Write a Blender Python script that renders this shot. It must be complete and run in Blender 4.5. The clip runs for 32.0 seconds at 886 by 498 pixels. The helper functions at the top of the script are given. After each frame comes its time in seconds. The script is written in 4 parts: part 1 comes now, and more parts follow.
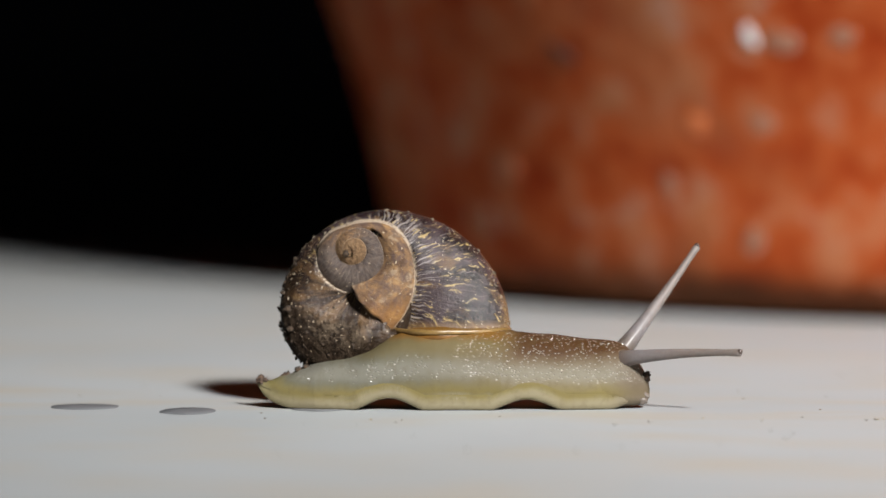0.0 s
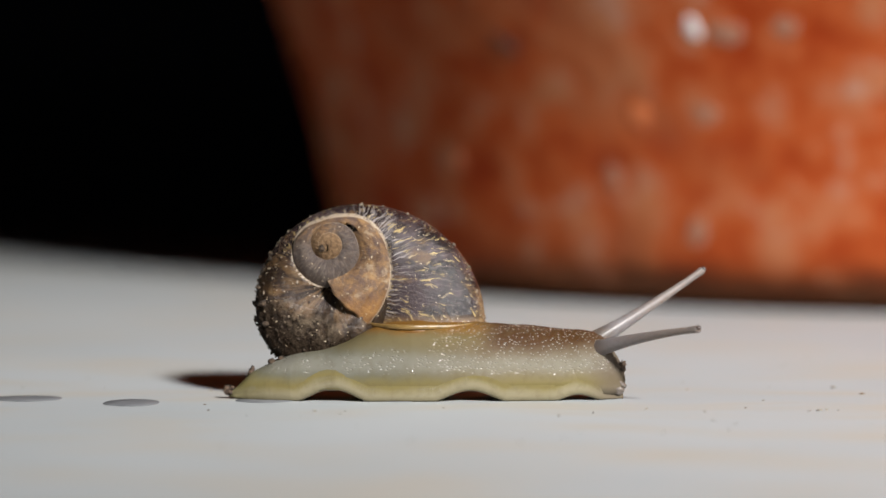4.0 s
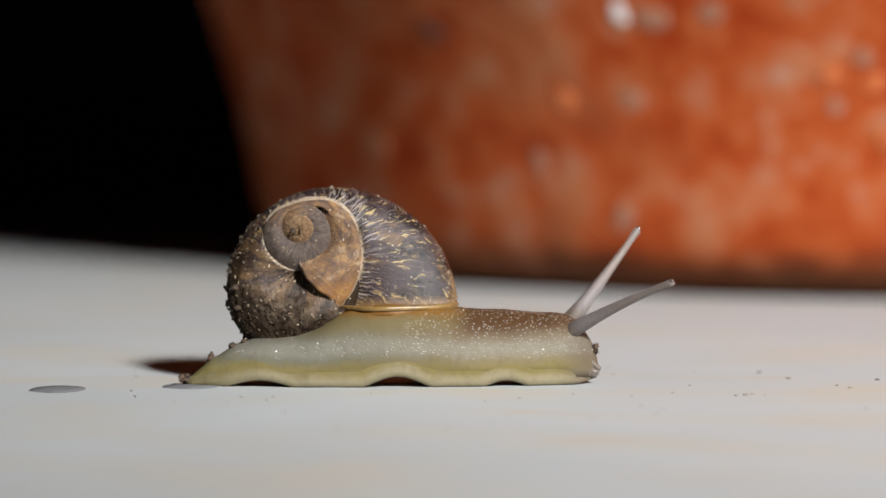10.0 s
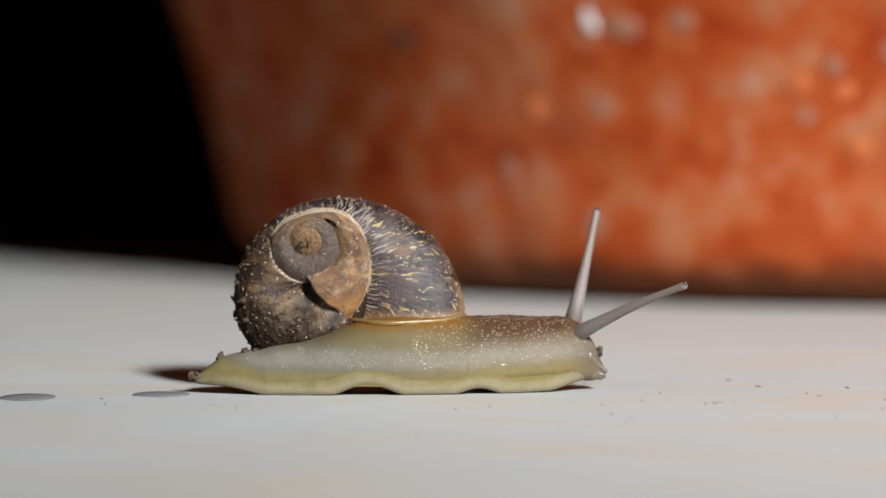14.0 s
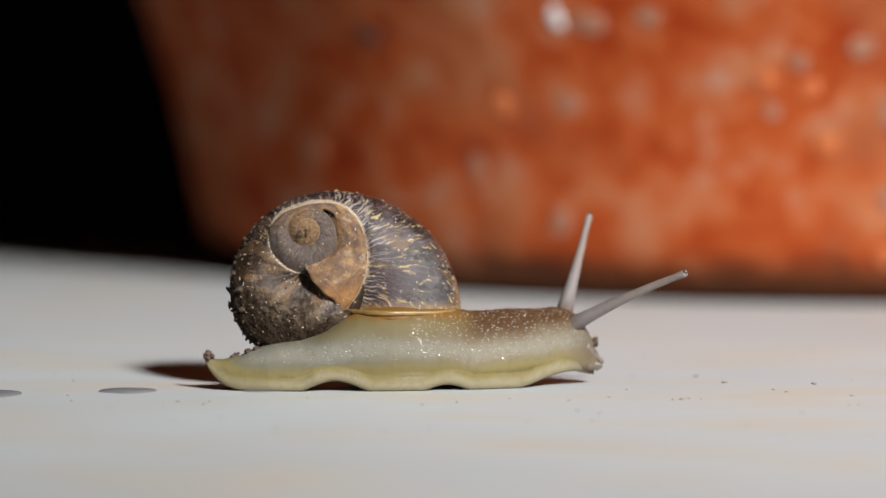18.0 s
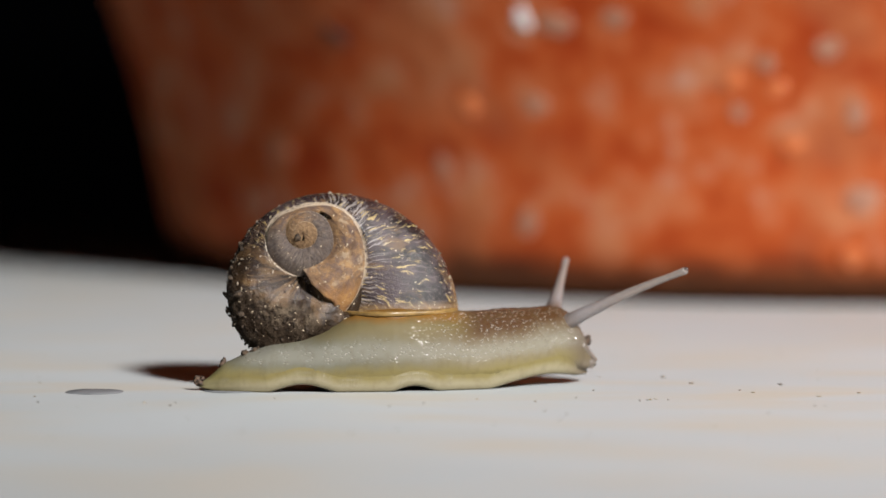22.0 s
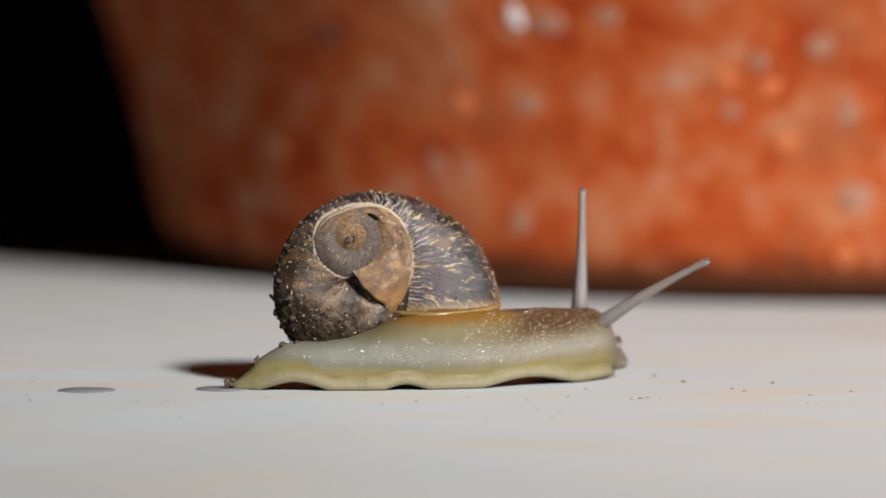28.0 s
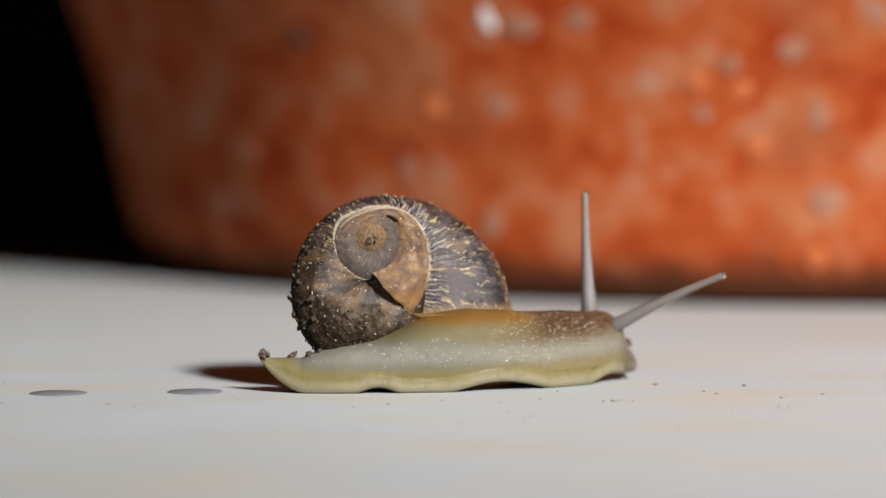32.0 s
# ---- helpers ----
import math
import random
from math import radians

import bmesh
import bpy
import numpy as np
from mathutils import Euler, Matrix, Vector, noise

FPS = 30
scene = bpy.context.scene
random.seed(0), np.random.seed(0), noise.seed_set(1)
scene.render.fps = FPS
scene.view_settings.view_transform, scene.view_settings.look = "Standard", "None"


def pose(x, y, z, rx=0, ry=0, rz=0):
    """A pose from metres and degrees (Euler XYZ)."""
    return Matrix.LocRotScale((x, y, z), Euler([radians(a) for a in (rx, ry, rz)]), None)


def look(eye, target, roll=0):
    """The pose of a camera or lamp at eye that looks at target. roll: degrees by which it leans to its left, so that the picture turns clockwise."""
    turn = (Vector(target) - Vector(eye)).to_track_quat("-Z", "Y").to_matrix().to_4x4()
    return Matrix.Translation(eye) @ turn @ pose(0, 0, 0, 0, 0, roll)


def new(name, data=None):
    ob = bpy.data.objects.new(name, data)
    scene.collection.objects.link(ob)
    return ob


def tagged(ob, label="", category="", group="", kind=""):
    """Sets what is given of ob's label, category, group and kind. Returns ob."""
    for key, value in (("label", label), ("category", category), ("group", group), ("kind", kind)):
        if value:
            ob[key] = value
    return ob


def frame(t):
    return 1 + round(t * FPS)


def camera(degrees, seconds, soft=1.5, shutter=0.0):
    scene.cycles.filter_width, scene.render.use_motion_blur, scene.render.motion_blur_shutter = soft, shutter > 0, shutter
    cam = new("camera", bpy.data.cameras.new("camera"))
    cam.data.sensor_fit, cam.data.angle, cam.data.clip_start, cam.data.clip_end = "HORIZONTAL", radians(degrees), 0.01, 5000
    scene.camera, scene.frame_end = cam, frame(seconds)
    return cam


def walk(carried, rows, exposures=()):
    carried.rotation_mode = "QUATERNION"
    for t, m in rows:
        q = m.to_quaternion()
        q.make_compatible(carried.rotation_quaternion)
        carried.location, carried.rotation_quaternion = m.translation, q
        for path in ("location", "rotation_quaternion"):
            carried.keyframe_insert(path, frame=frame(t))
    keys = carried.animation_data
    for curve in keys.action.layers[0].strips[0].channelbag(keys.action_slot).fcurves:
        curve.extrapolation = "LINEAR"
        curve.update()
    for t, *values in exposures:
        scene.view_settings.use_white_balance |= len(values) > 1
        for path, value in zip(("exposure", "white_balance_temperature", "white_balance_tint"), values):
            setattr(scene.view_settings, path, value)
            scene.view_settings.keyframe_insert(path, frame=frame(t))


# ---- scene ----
# ---- camera: low over the slab on a pan head, following the snail ----
EYE = (0.0, -0.4786, 0.0432)


def aim(yaw, pitch, roll):
    return pose(*EYE, 0, 0, yaw) @ pose(0, 0, 0, 90 - pitch) @ pose(0, 0, 0, 0, 0, roll)


cam = camera(14, 32.0)
cam.data.dof.use_dof = True
cam.data.dof.focus_distance = 0.479
cam.data.dof.aperture_fstop = 12.5
walk(cam, [(t, aim(yaw, pitch, roll)) for t, yaw, pitch, roll in (
    (0, 2.291, 2.594, -0.06), (0.5, 2.308, 2.644, 0.01), (1, 2.258, 2.890, -0.06), (1.5, 2.216, 2.630, -0.10), (2, 2.148, 2.497, -0.04),
    (2.5, 2.093, 2.476, 0.00), (3, 2.039, 2.486, -0.01), (3.5, 1.829, 2.550, -0.03), (4, 1.395, 2.734, -0.06), (4.5, 0.913, 2.931, -0.05),
    (6.5, 0.665, 3.042, -0.06), (7, 0.671, 2.989, -0.09), (7.5, 0.682, 2.943, -0.24), (8, 0.615, 2.847, -0.07), (8.5, 0.606, 2.779, -0.12),
    (9, 0.610, 2.749, -0.07), (9.5, 0.581, 2.882, -0.09), (10, 0.231, 2.964, -0.10), (10.5, 0.113, 2.920, -0.03), (11, 0.072, 2.821, -0.04),
    (11.5, 0.070, 2.697, -0.07), (12, 0.084, 2.626, -0.06), (12.5, 0.075, 2.627, -0.02), (13, -0.000, 2.658, 0.00), (13.5, -0.122, 2.746, -0.06),
    (14, -0.243, 2.837, -0.05), (14.5, -0.384, 2.904, -0.01), (16.5, -0.751, 2.993, -0.03), (17, -0.758, 2.985, -0.05), (17.5, -0.757, 2.940, -0.08),
    (18, -0.772, 2.897, -0.03), (18.5, -0.796, 2.839, -0.07), (19, -0.788, 2.823, -0.06), (19.5, -0.792, 2.843, -0.03), (20, -0.802, 2.894, -0.06),
    (20.5, -0.843, 2.919, -0.06), (21, -0.935, 2.939, -0.02), (21.5, -1.188, 2.928, -0.01), (22, -1.297, 2.883, -0.03), (22.5, -1.362, 2.844, -0.06),
    (23, -1.363, 2.829, -0.02), (23.5, -1.358, 2.841, -0.08), (24, -1.358, 2.877, -0.08), (24.5, -1.368, 2.933, -0.02), (25, -1.378, 2.974, -0.04),
    (25.5, -1.379, 2.985, -0.04), (27.5, -1.421, 2.903, -0.01), (28, -1.421, 2.908, 0.00), (28.5, -1.420, 2.878, -0.04), (29, -1.466, 2.857, 0.03),
    (29.5, -1.673, 2.840, -0.00), (30, -1.798, 2.817, -0.04), (30.5, -1.847, 2.839, -0.06), (31, -1.858, 2.863, -0.08), (31.5, -1.859, 2.858, -0.04),
    (32, -1.866, 2.864, 0.01))])

# ---- light: one small work lamp in front, to the right and above, in a dark night ----
world = bpy.data.worlds.new("night")
scene.world = world
world.use_nodes = True
world.node_tree.nodes["Background"].inputs["Color"].default_value = (0.55, 0.6, 0.75, 1)
world.node_tree.nodes["Background"].inputs["Strength"].default_value = 0.0007
scene.view_settings.exposure = 0.0

lamp_data = bpy.data.lights.new("work_lamp", "SPOT")
lamp_data.shadow_soft_size = 0.2
lamp_data.spot_size, lamp_data.spot_blend = radians(13), 1.0
lamp_data.energy, lamp_data.color = 1340.0, (1.0, 0.985, 0.965)
lamp = new("work_lamp", lamp_data)
lamp.matrix_world = look((1.42, -2.42, 1.67), (0.10, -0.03, 0.0))


# ---- materials ----
def material(name):
    m = bpy.data.materials.new(name)
    m.use_nodes = True
    tree = m.node_tree
    return m, tree, tree.nodes["Principled BSDF"]


def node(tree, kind, links=(), **values):
    n = tree.nodes.new(kind)
    for key, value in values.items():
        if key in ("operation", "data_type", "blend_type", "noise_dimensions", "feature", "attribute_name", "interpolation", "wave_type", "bands_direction"):
            setattr(n, key, value)
        else:
            n.inputs[key.replace("_", " ")].default_value = value
    for socket, source in links:
        tree.links.new(source, n.inputs[socket])
    return n


def ramp(tree, source, stops):
    n = tree.nodes.new("ShaderNodeValToRGB")
    r = n.color_ramp
    while len(r.elements) < len(stops):
        r.elements.new(0.5)
    for el, (place, colour) in zip(r.elements, stops):
        el.position, el.color = place, (*colour, 1)
    tree.links.new(source, n.inputs[0])
    return n.outputs[0]


def blend(tree, amount, a, b, kind="MIX"):
    n = tree.nodes.new("ShaderNodeMix")
    n.data_type, n.blend_type = "RGBA", kind
    for socket, v in ((0, amount), (6, a), (7, b)):
        if isinstance(v, (int, float)):
            n.inputs[socket].default_value = v
        elif isinstance(v, tuple):
            n.inputs[socket].default_value = (*v, 1)
        else:
            tree.links.new(v, n.inputs[socket])
    return n.outputs[2]


def maths(tree, op, a, b=0.0):
    n = tree.nodes.new("ShaderNodeMath")
    n.operation = op
    for socket, v in ((0, a), (1, b)):
        if isinstance(v, (int, float)):
            n.inputs[socket].default_value = v
        else:
            tree.links.new(v, n.inputs[socket])
    return n.outputs[0]


def step(tree, v, lo, hi):
    n = tree.nodes.new("ShaderNodeMapRange")
    n.interpolation_type = "SMOOTHSTEP"
    n.inputs[1].default_value, n.inputs[2].default_value = lo, hi
    tree.links.new(v, n.inputs[0])
    return n.outputs[0]


def coords(tree, scale=(1, 1, 1), attribute=""):
    if attribute:
        src = node(tree, "ShaderNodeAttribute", attribute_name=attribute).outputs["Vector"]
    else:
        src = tree.nodes.new("ShaderNodeTexCoord").outputs["Object"]
    mp = tree.nodes.new("ShaderNodeMapping")
    mp.inputs["Scale"].default_value = scale
    tree.links.new(src, mp.inputs[0])
    return mp.outputs[0]


def noise_tex(tree, vec, scale, detail=4, rough=0.55):
    return node(tree, "ShaderNodeTexNoise", [("Vector", vec)], Scale=scale, Detail=detail, Roughness=rough).outputs["Fac"]


def bump(tree, bsdf, height, strength, distance):
    n = node(tree, "ShaderNodeBump", [("Height", height)], Strength=strength, Distance=distance)
    old = bsdf.inputs["Normal"].links
    if old:
        tree.links.new(old[0].from_socket, n.inputs["Normal"])
    tree.links.new(n.outputs[0], bsdf.inputs["Normal"])


def split(tree, vec):
    n = tree.nodes.new("ShaderNodeSeparateXYZ")
    tree.links.new(vec, n.inputs[0])
    return n.outputs


def slab_material():
    m, t, b = material("pale_slab")
    v = coords(t)
    grain = noise_tex(t, coords(t, (12, 26, 26)), 2.2, 4, 0.5)
    cloud = noise_tex(t, v, 14, 4)
    c = ramp(t, cloud, ((0.3, (0.356, 0.379, 0.391)), (0.7, (0.403, 0.425, 0.437))))
    c = blend(t, maths(t, "MULTIPLY", step(t, grain, 0.42, 0.72), 0.75), c, (0.41, 0.368, 0.305))
    fine = noise_tex(t, v, 900, 3)
    c = blend(t, step(t, fine, 0.66, 0.8), c, (0.31, 0.285, 0.26))
    t.links.new(c, b.inputs["Base Color"])
    b.inputs["Roughness"].default_value = 0.6
    bump(t, b, fine, 0.3, 0.0001)
    bump(t, b, grain, 0.3, 0.0004)
    return m


def pot_material():
    m, t, b = material("weathered_terracotta")
    v = coords(t)
    big = noise_tex(t, v, 26, 4, 0.6)
    mid = noise_tex(t, v, 85, 4, 0.6)
    small = noise_tex(t, v, 320, 3)
    c = ramp(t, mid, ((0.34, (0.247, 0.0295, 0.00557)), (0.5, (0.337, 0.0668, 0.0167)), (0.64, (0.37, 0.128, 0.0573))))
    chalk = maths(t, "MULTIPLY", step(t, mid, 0.5, 0.68), step(t, noise_tex(t, coords(t, (1, 1, 1.3)), 140, 3), 0.48, 0.62))
    c = blend(t, maths(t, "MULTIPLY", chalk, 0.55), c, (0.335, 0.215, 0.178))
    c = blend(t, maths(t, "MULTIPLY", step(t, big, 0.5, 0.66), 0.5), c, (0.295, 0.115, 0.0509))
    # dark brown along the foot of the pot, with an uneven upper edge
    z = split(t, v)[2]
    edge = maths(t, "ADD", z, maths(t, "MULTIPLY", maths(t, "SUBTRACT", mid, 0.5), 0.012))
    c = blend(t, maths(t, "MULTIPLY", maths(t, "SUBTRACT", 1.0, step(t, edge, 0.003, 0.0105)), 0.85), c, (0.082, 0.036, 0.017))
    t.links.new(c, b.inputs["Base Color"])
    b.inputs["Roughness"].default_value = 0.7
    b.inputs["Specular IOR Level"].default_value = 0.06
    bump(t, b, small, 0.3, 0.0006)
    bump(t, b, mid, 0.4, 0.0015)
    return m


def skin_material():
    m, t, b = material("moist_snail_skin")
    v = coords(t, (1000, 1000, 1000), "rest")
    l, y, z = split(t, v)
    soft = noise_tex(t, v, 0.3, 3)
    zz = maths(t, "ADD", z, maths(t, "MULTIPLY", maths(t, "SUBTRACT", soft, 0.5), 1.4))
    pale = blend(t, step(t, l, 2, 24), (0.0951, 0.0931, 0.0718), (0.138, 0.115, 0.0737))
    # whitest along the middle of the flank
    pale = blend(t, maths(t, "MULTIPLY", maths(t, "MULTIPLY", step(t, zz, 3.2, 4.6), maths(t, "SUBTRACT", 1.0, step(t, zz, 5.2, 7.0))), 0.55), pale, (0.167, 0.158, 0.134))
    c = blend(t, step(t, zz, 2.0, 4.0), (0.140, 0.113, 0.045), pale)
    c = blend(t, maths(t, "MULTIPLY", maths(t, "SUBTRACT", 1.0, step(t, zz, 0.7, 2.1)), 0.9), c, (0.186, 0.163, 0.106))
    back = maths(t, "MULTIPLY", step(t, zz, 4.6, 8.0), step(t, l, 12, 25))
    c = blend(t, back, c, (0.0485, 0.0223, 0.00825))
    # the collar of the mantle shines amber under the shell, and fades to olive on the flank
    under = maths(t, "SUBTRACT", 1.0, step(t, l, 19, 24))
    c = blend(t, maths(t, "MULTIPLY", maths(t, "MULTIPLY", step(t, zz, 5.6, 8.2), under), 0.7), c, (0.097, 0.0708, 0.0233))
    c = blend(t, maths(t, "MULTIPLY", maths(t, "MULTIPLY", step(t, zz, 8.2, 9.7), under), 0.9), c, (0.131, 0.0582, 0.00873))
    muzzle = maths(t, "MULTIPLY", step(t, l, 34, 39), maths(t, "SUBTRACT", 1.0, maths(t, "MULTIPLY", back, 0.7)))
    c = blend(t, maths(t, "MULTIPLY", muzzle, 0.75), c, (0.0873, 0.066, 0.0504))
    tail = maths(t, "SUBTRACT", 1.0, step(t, l, -15, -6))
    c = blend(t, maths(t, "MULTIPLY", tail, 0.55), c, (0.128, 0.111, 0.0446))
    mottle = maths(t, "MULTIPLY", step(t, noise_tex(t, v, 1.1, 4), 0.45, 0.7), 0.22)
    c = blend(t, mottle, c, (0.0825, 0.064, 0.033))
    cells = node(t, "ShaderNodeTexVoronoi", [("Vector", coords(t, (760, 1250, 1250), "rest"))], feature="F1", Scale=2.3, Randomness=0.85).outputs["Distance"]
    bead = maths(t, "SUBTRACT", 1.0, step(t, cells, 0.0, 0.6))
    front = step(t, l, 13, 20)
    upper = maths(t, "MULTIPLY", step(t, zz, 3.1, 4.7), maths(t, "MAXIMUM", maths(t, "SUBTRACT", 1.0, step(t, zz, 6.0, 7.4)), front))
    where = maths(t, "MULTIPLY", upper, maths(t, "MAXIMUM", step(t, noise_tex(t, v, 0.55, 2), 0.42, 0.56), maths(t, "MULTIPLY", front, 0.8)))
    # pale tubercle crowns; their lighter colour also paints in some of the wet sparkle
    crown = maths(t, "SUBTRACT", 1.0, step(t, cells, 0.16, 0.36))
    c = blend(t, maths(t, "MULTIPLY", maths(t, "MULTIPLY", crown, where), 0.5), c, (0.30, 0.275, 0.225))
    t.links.new(c, b.inputs["Base Color"])
    b.inputs["Roughness"].default_value = 0.55
    b.inputs["Specular IOR Level"].default_value = 0.08
    rolls = step(t, noise_tex(t, coords(t, (1000, 300, 300), "rest"), 0.22, 3, 0.6), 0.5, 0.66)
    fringe = maths(t, "MULTIPLY", step(t, zz, 0.7, 1.1), maths(t, "SUBTRACT", 1.0, step(t, zz, 1.7, 2.2)))
    wetness = maths(t, "ADD", 0.0, maths(t, "MAXIMUM", maths(t, "MULTIPLY", maths(t, "MULTIPLY", where, maths(t, "SUBTRACT", 1.0, step(t, cells, 0.32, 0.48))), 1.0), maths(t, "MULTIPLY", maths(t, "MULTIPLY", fringe, rolls), 0.6)))
    t.links.new(wetness, b.inputs["Coat Weight"])
    b.inputs["Coat Roughness"].default_value = 0.15
    b.inputs["Coat IOR"].default_value = 2.2
    bump(t, b, maths(t, "MULTIPLY", bead, where), 0.35, 0.00006)
    ridges = noise_tex(t, coords(t, (1500, 350, 350), "rest"), 1.0, 3, 0.6)
    wet = maths(t, "MULTIPLY", maths(t, "MULTIPLY", ridges, 0.9), maths(t, "SUBTRACT", 1.0, step(t, zz, 1.9, 2.6)))
    film = node(t, "ShaderNodeBump", [("Height", maths(t, "ADD", wet, maths(t, "MULTIPLY", bead, where)))], Strength=1.0, Distance=0.00024)
    t.links.new(film.outputs[0], b.inputs["Coat Normal"])
    return m


def tentacle_material():
    m, t, b = material("grey_tentacle_skin")
    v = coords(t)
    x = split(t, v)[0]
    c = blend(t, step(t, x, 0.001, 0.012), (0.16, 0.143, 0.145), (0.164, 0.134, 0.119))
    c = blend(t, step(t, x, -0.0006, 0.0036), (0.0733, 0.0518, 0.037), c)
    c = blend(t, maths(t, "MULTIPLY", step(t, noise_tex(t, v, 1500, 3), 0.45, 0.7), 0.3), c, (0.104, 0.0863, 0.0836))
    t.links.new(c, b.inputs["Base Color"])
    b.inputs["Subsurface Weight"].default_value = 0.6
    b.inputs["Subsurface Radius"].default_value = (1.0, 0.75, 0.6)
    b.inputs["Subsurface Scale"].default_value = 0.0005
    b.inputs["Roughness"].default_value = 0.6
    b.inputs["Coat Weight"].default_value = 0.1
    b.inputs["Coat Roughness"].default_value = 0.2
    bump(t, b, noise_tex(t, v, 2200, 2), 0.9, 0.00008)
    return m


def shell_material():
    m, t, b = material("worn_snail_shell")
    # turn: whorls before the lip; around: angle round the whorl; seam: nearness to the whorl before
    turn, around, seam = split(t, coords(t, (1, 1, 1), "spiral"))
    v = coords(t, (1000, 1000, 1000))
    x, y, z = split(t, v)
    wind = maths(t, "ADD", turn, maths(t, "MULTIPLY", noise_tex(t, v, 0.35, 2), 0.03))

    def growth(along, across, detail=4, rough=0.6):
        """Streaks that run across the whorl, like growth lines."""
        c = node(t, "ShaderNodeCombineXYZ", [("X", maths(t, "MULTIPLY", wind, along)), ("Y", maths(t, "MULTIPLY", around, across))]).outputs[0]
        return noise_tex(t, c, 1.0, detail, rough)

    lines, flecks, streaks = growth(230.0, 1.5, 3), growth(190.0, 3.0), growth(26.0, 1.3)
    cloud = noise_tex(t, v, 0.28, 4)
    fine = noise_tex(t, v, 2.2, 5, 0.7)
    grain = noise_tex(t, v, 6.0, 3, 0.6)
    # outer whorl: near-black violet brown, straw streaks and dashes along the growth lines
    c = blend(t, step(t, cloud, 0.38, 0.62), (0.0113, 0.00784, 0.00838), (0.0432, 0.0304, 0.0335))
    c = blend(t, maths(t, "MULTIPLY", step(t, streaks, 0.54, 0.66), 0.6), c, (0.113, 0.0608, 0.0242))
    c = blend(t, maths(t, "MULTIPLY", maths(t, "MULTIPLY", step(t, flecks, 0.565, 0.64), step(t, noise_tex(t, v, 0.55, 3), 0.38, 0.50)), 0.95), c, (0.35, 0.255, 0.107))
    c = blend(t, maths(t, "MULTIPLY", step(t, lines, 0.55, 0.68), 0.3), c, (0.206, 0.167, 0.158))
    # glints on the growth ridges beside the seam, painted as pale colour
    seam_glints = maths(t, "MULTIPLY", maths(t, "SUBTRACT", 1.0, step(t, seam, 0.6, 3.6)), maths(t, "MULTIPLY", step(t, lines, 0.5, 0.6), step(t, turn, -0.32, -0.2)))
    c = blend(t, maths(t, "MULTIPLY", seam_glints, 0.7), c, (0.309, 0.274, 0.261))
    c = blend(t, maths(t, "MULTIPLY", step(t, fine, 0.54, 0.68), 0.3), c, (0.154, 0.123, 0.102))
    c = blend(t, maths(t, "MULTIPLY", step(t, grain, 0.6, 0.7), 0.4), c, (0.0124, 0.00882, 0.00838))
    # the part behind the break, brown and rubbed
    rubbed = blend(t, step(t, streaks, 0.42, 0.6), (0.0247, 0.0157, 0.0112), (0.101, 0.0588, 0.0279))
    c = blend(t, maths(t, "MULTIPLY", maths(t, "SUBTRACT", 1.0, step(t, turn, -0.55, -0.33)), 0.85), c, rubbed)
    # older whorls: worn to tan
    worn = ramp(t, streaks, ((0.36, (0.0721, 0.0431, 0.0279)), (0.5, (0.146, 0.0872, 0.0484)), (0.64, (0.227, 0.135, 0.0651))))
    worn = blend(t, maths(t, "MULTIPLY", step(t, fine, 0.5, 0.7), 0.5), worn, (0.0875, 0.0549, 0.0437))
    worn = blend(t, maths(t, "MULTIPLY", step(t, growth(90.0, 1.2), 0.62, 0.7), 0.6), worn, (0.319, 0.24, 0.154))
    inner = maths(t, "SUBTRACT", 1.0, step(t, turn, -0.899, -0.898))
    worn = blend(t, maths(t, "MULTIPLY", step(t, noise_tex(t, v, 0.85, 5, 0.62), 0.47, 0.58), 0.6), worn, (0.088, 0.062, 0.056))
    # a chalky smear, and amber towards the break
    chalky = maths(t, "MULTIPLY", step(t, noise_tex(t, v, 0.3, 4, 0.6), 0.53, 0.66), step(t, growth(60.0, 1.6), 0.4, 0.55))
    worn = blend(t, maths(t, "MULTIPLY", chalky, 0.7), worn, (0.278, 0.211, 0.144))
    amber = maths(t, "MULTIPLY", maths(t, "SUBTRACT", 1.0, step(t, maths(t, "ADD", z, maths(t, "MULTIPLY", cloud, 5.0)), -6.0, -2.5)), step(t, x, 1.0, 4.0))
    worn = blend(t, maths(t, "MULTIPLY", amber, 0.4), worn, (0.247, 0.11, 0.0242))
    c = blend(t, inner, c, worn)
    # the next ones in are slate grey
    grey = maths(t, "MULTIPLY", maths(t, "SUBTRACT", 1.0, step(t, turn, -1.62, -1.36)), step(t, turn, -2.35, -2.15))
    slate = blend(t, step(t, growth(70.0, 1.0), 0.38, 0.68), (0.056, 0.046, 0.043), (0.102, 0.085, 0.077))
    c = blend(t, maths(t, "MULTIPLY", grey, 0.85), c, slate)
    # the first whorl is smooth and tan
    bud = maths(t, "SUBTRACT", 1.0, step(t, turn, -2.5, -2.36))
    c = blend(t, maths(t, "MULTIPLY", bud, 0.85), c, blend(t, step(t, fine, 0.4, 0.65), (0.124, 0.0755, 0.0419), (0.211, 0.133, 0.0726)))
    # pale seam between the whorls
    wob = maths(t, "ADD", seam, maths(t, "MULTIPLY", maths(t, "SUBTRACT", fine, 0.5), 0.35))
    line = maths(t, "SUBTRACT", 1.0, step(t, maths(t, "SUBTRACT", wob, maths(t, "MULTIPLY", maths(t, "ADD", step(t, turn, -0.5, -0.3), maths(t, "MULTIPLY", step(t, turn, -1.6, -1.3), 0.6)), 0.12)), 0.03, 0.13))
    line = maths(t, "MULTIPLY", line, step(t, fine, 0.36, 0.5))
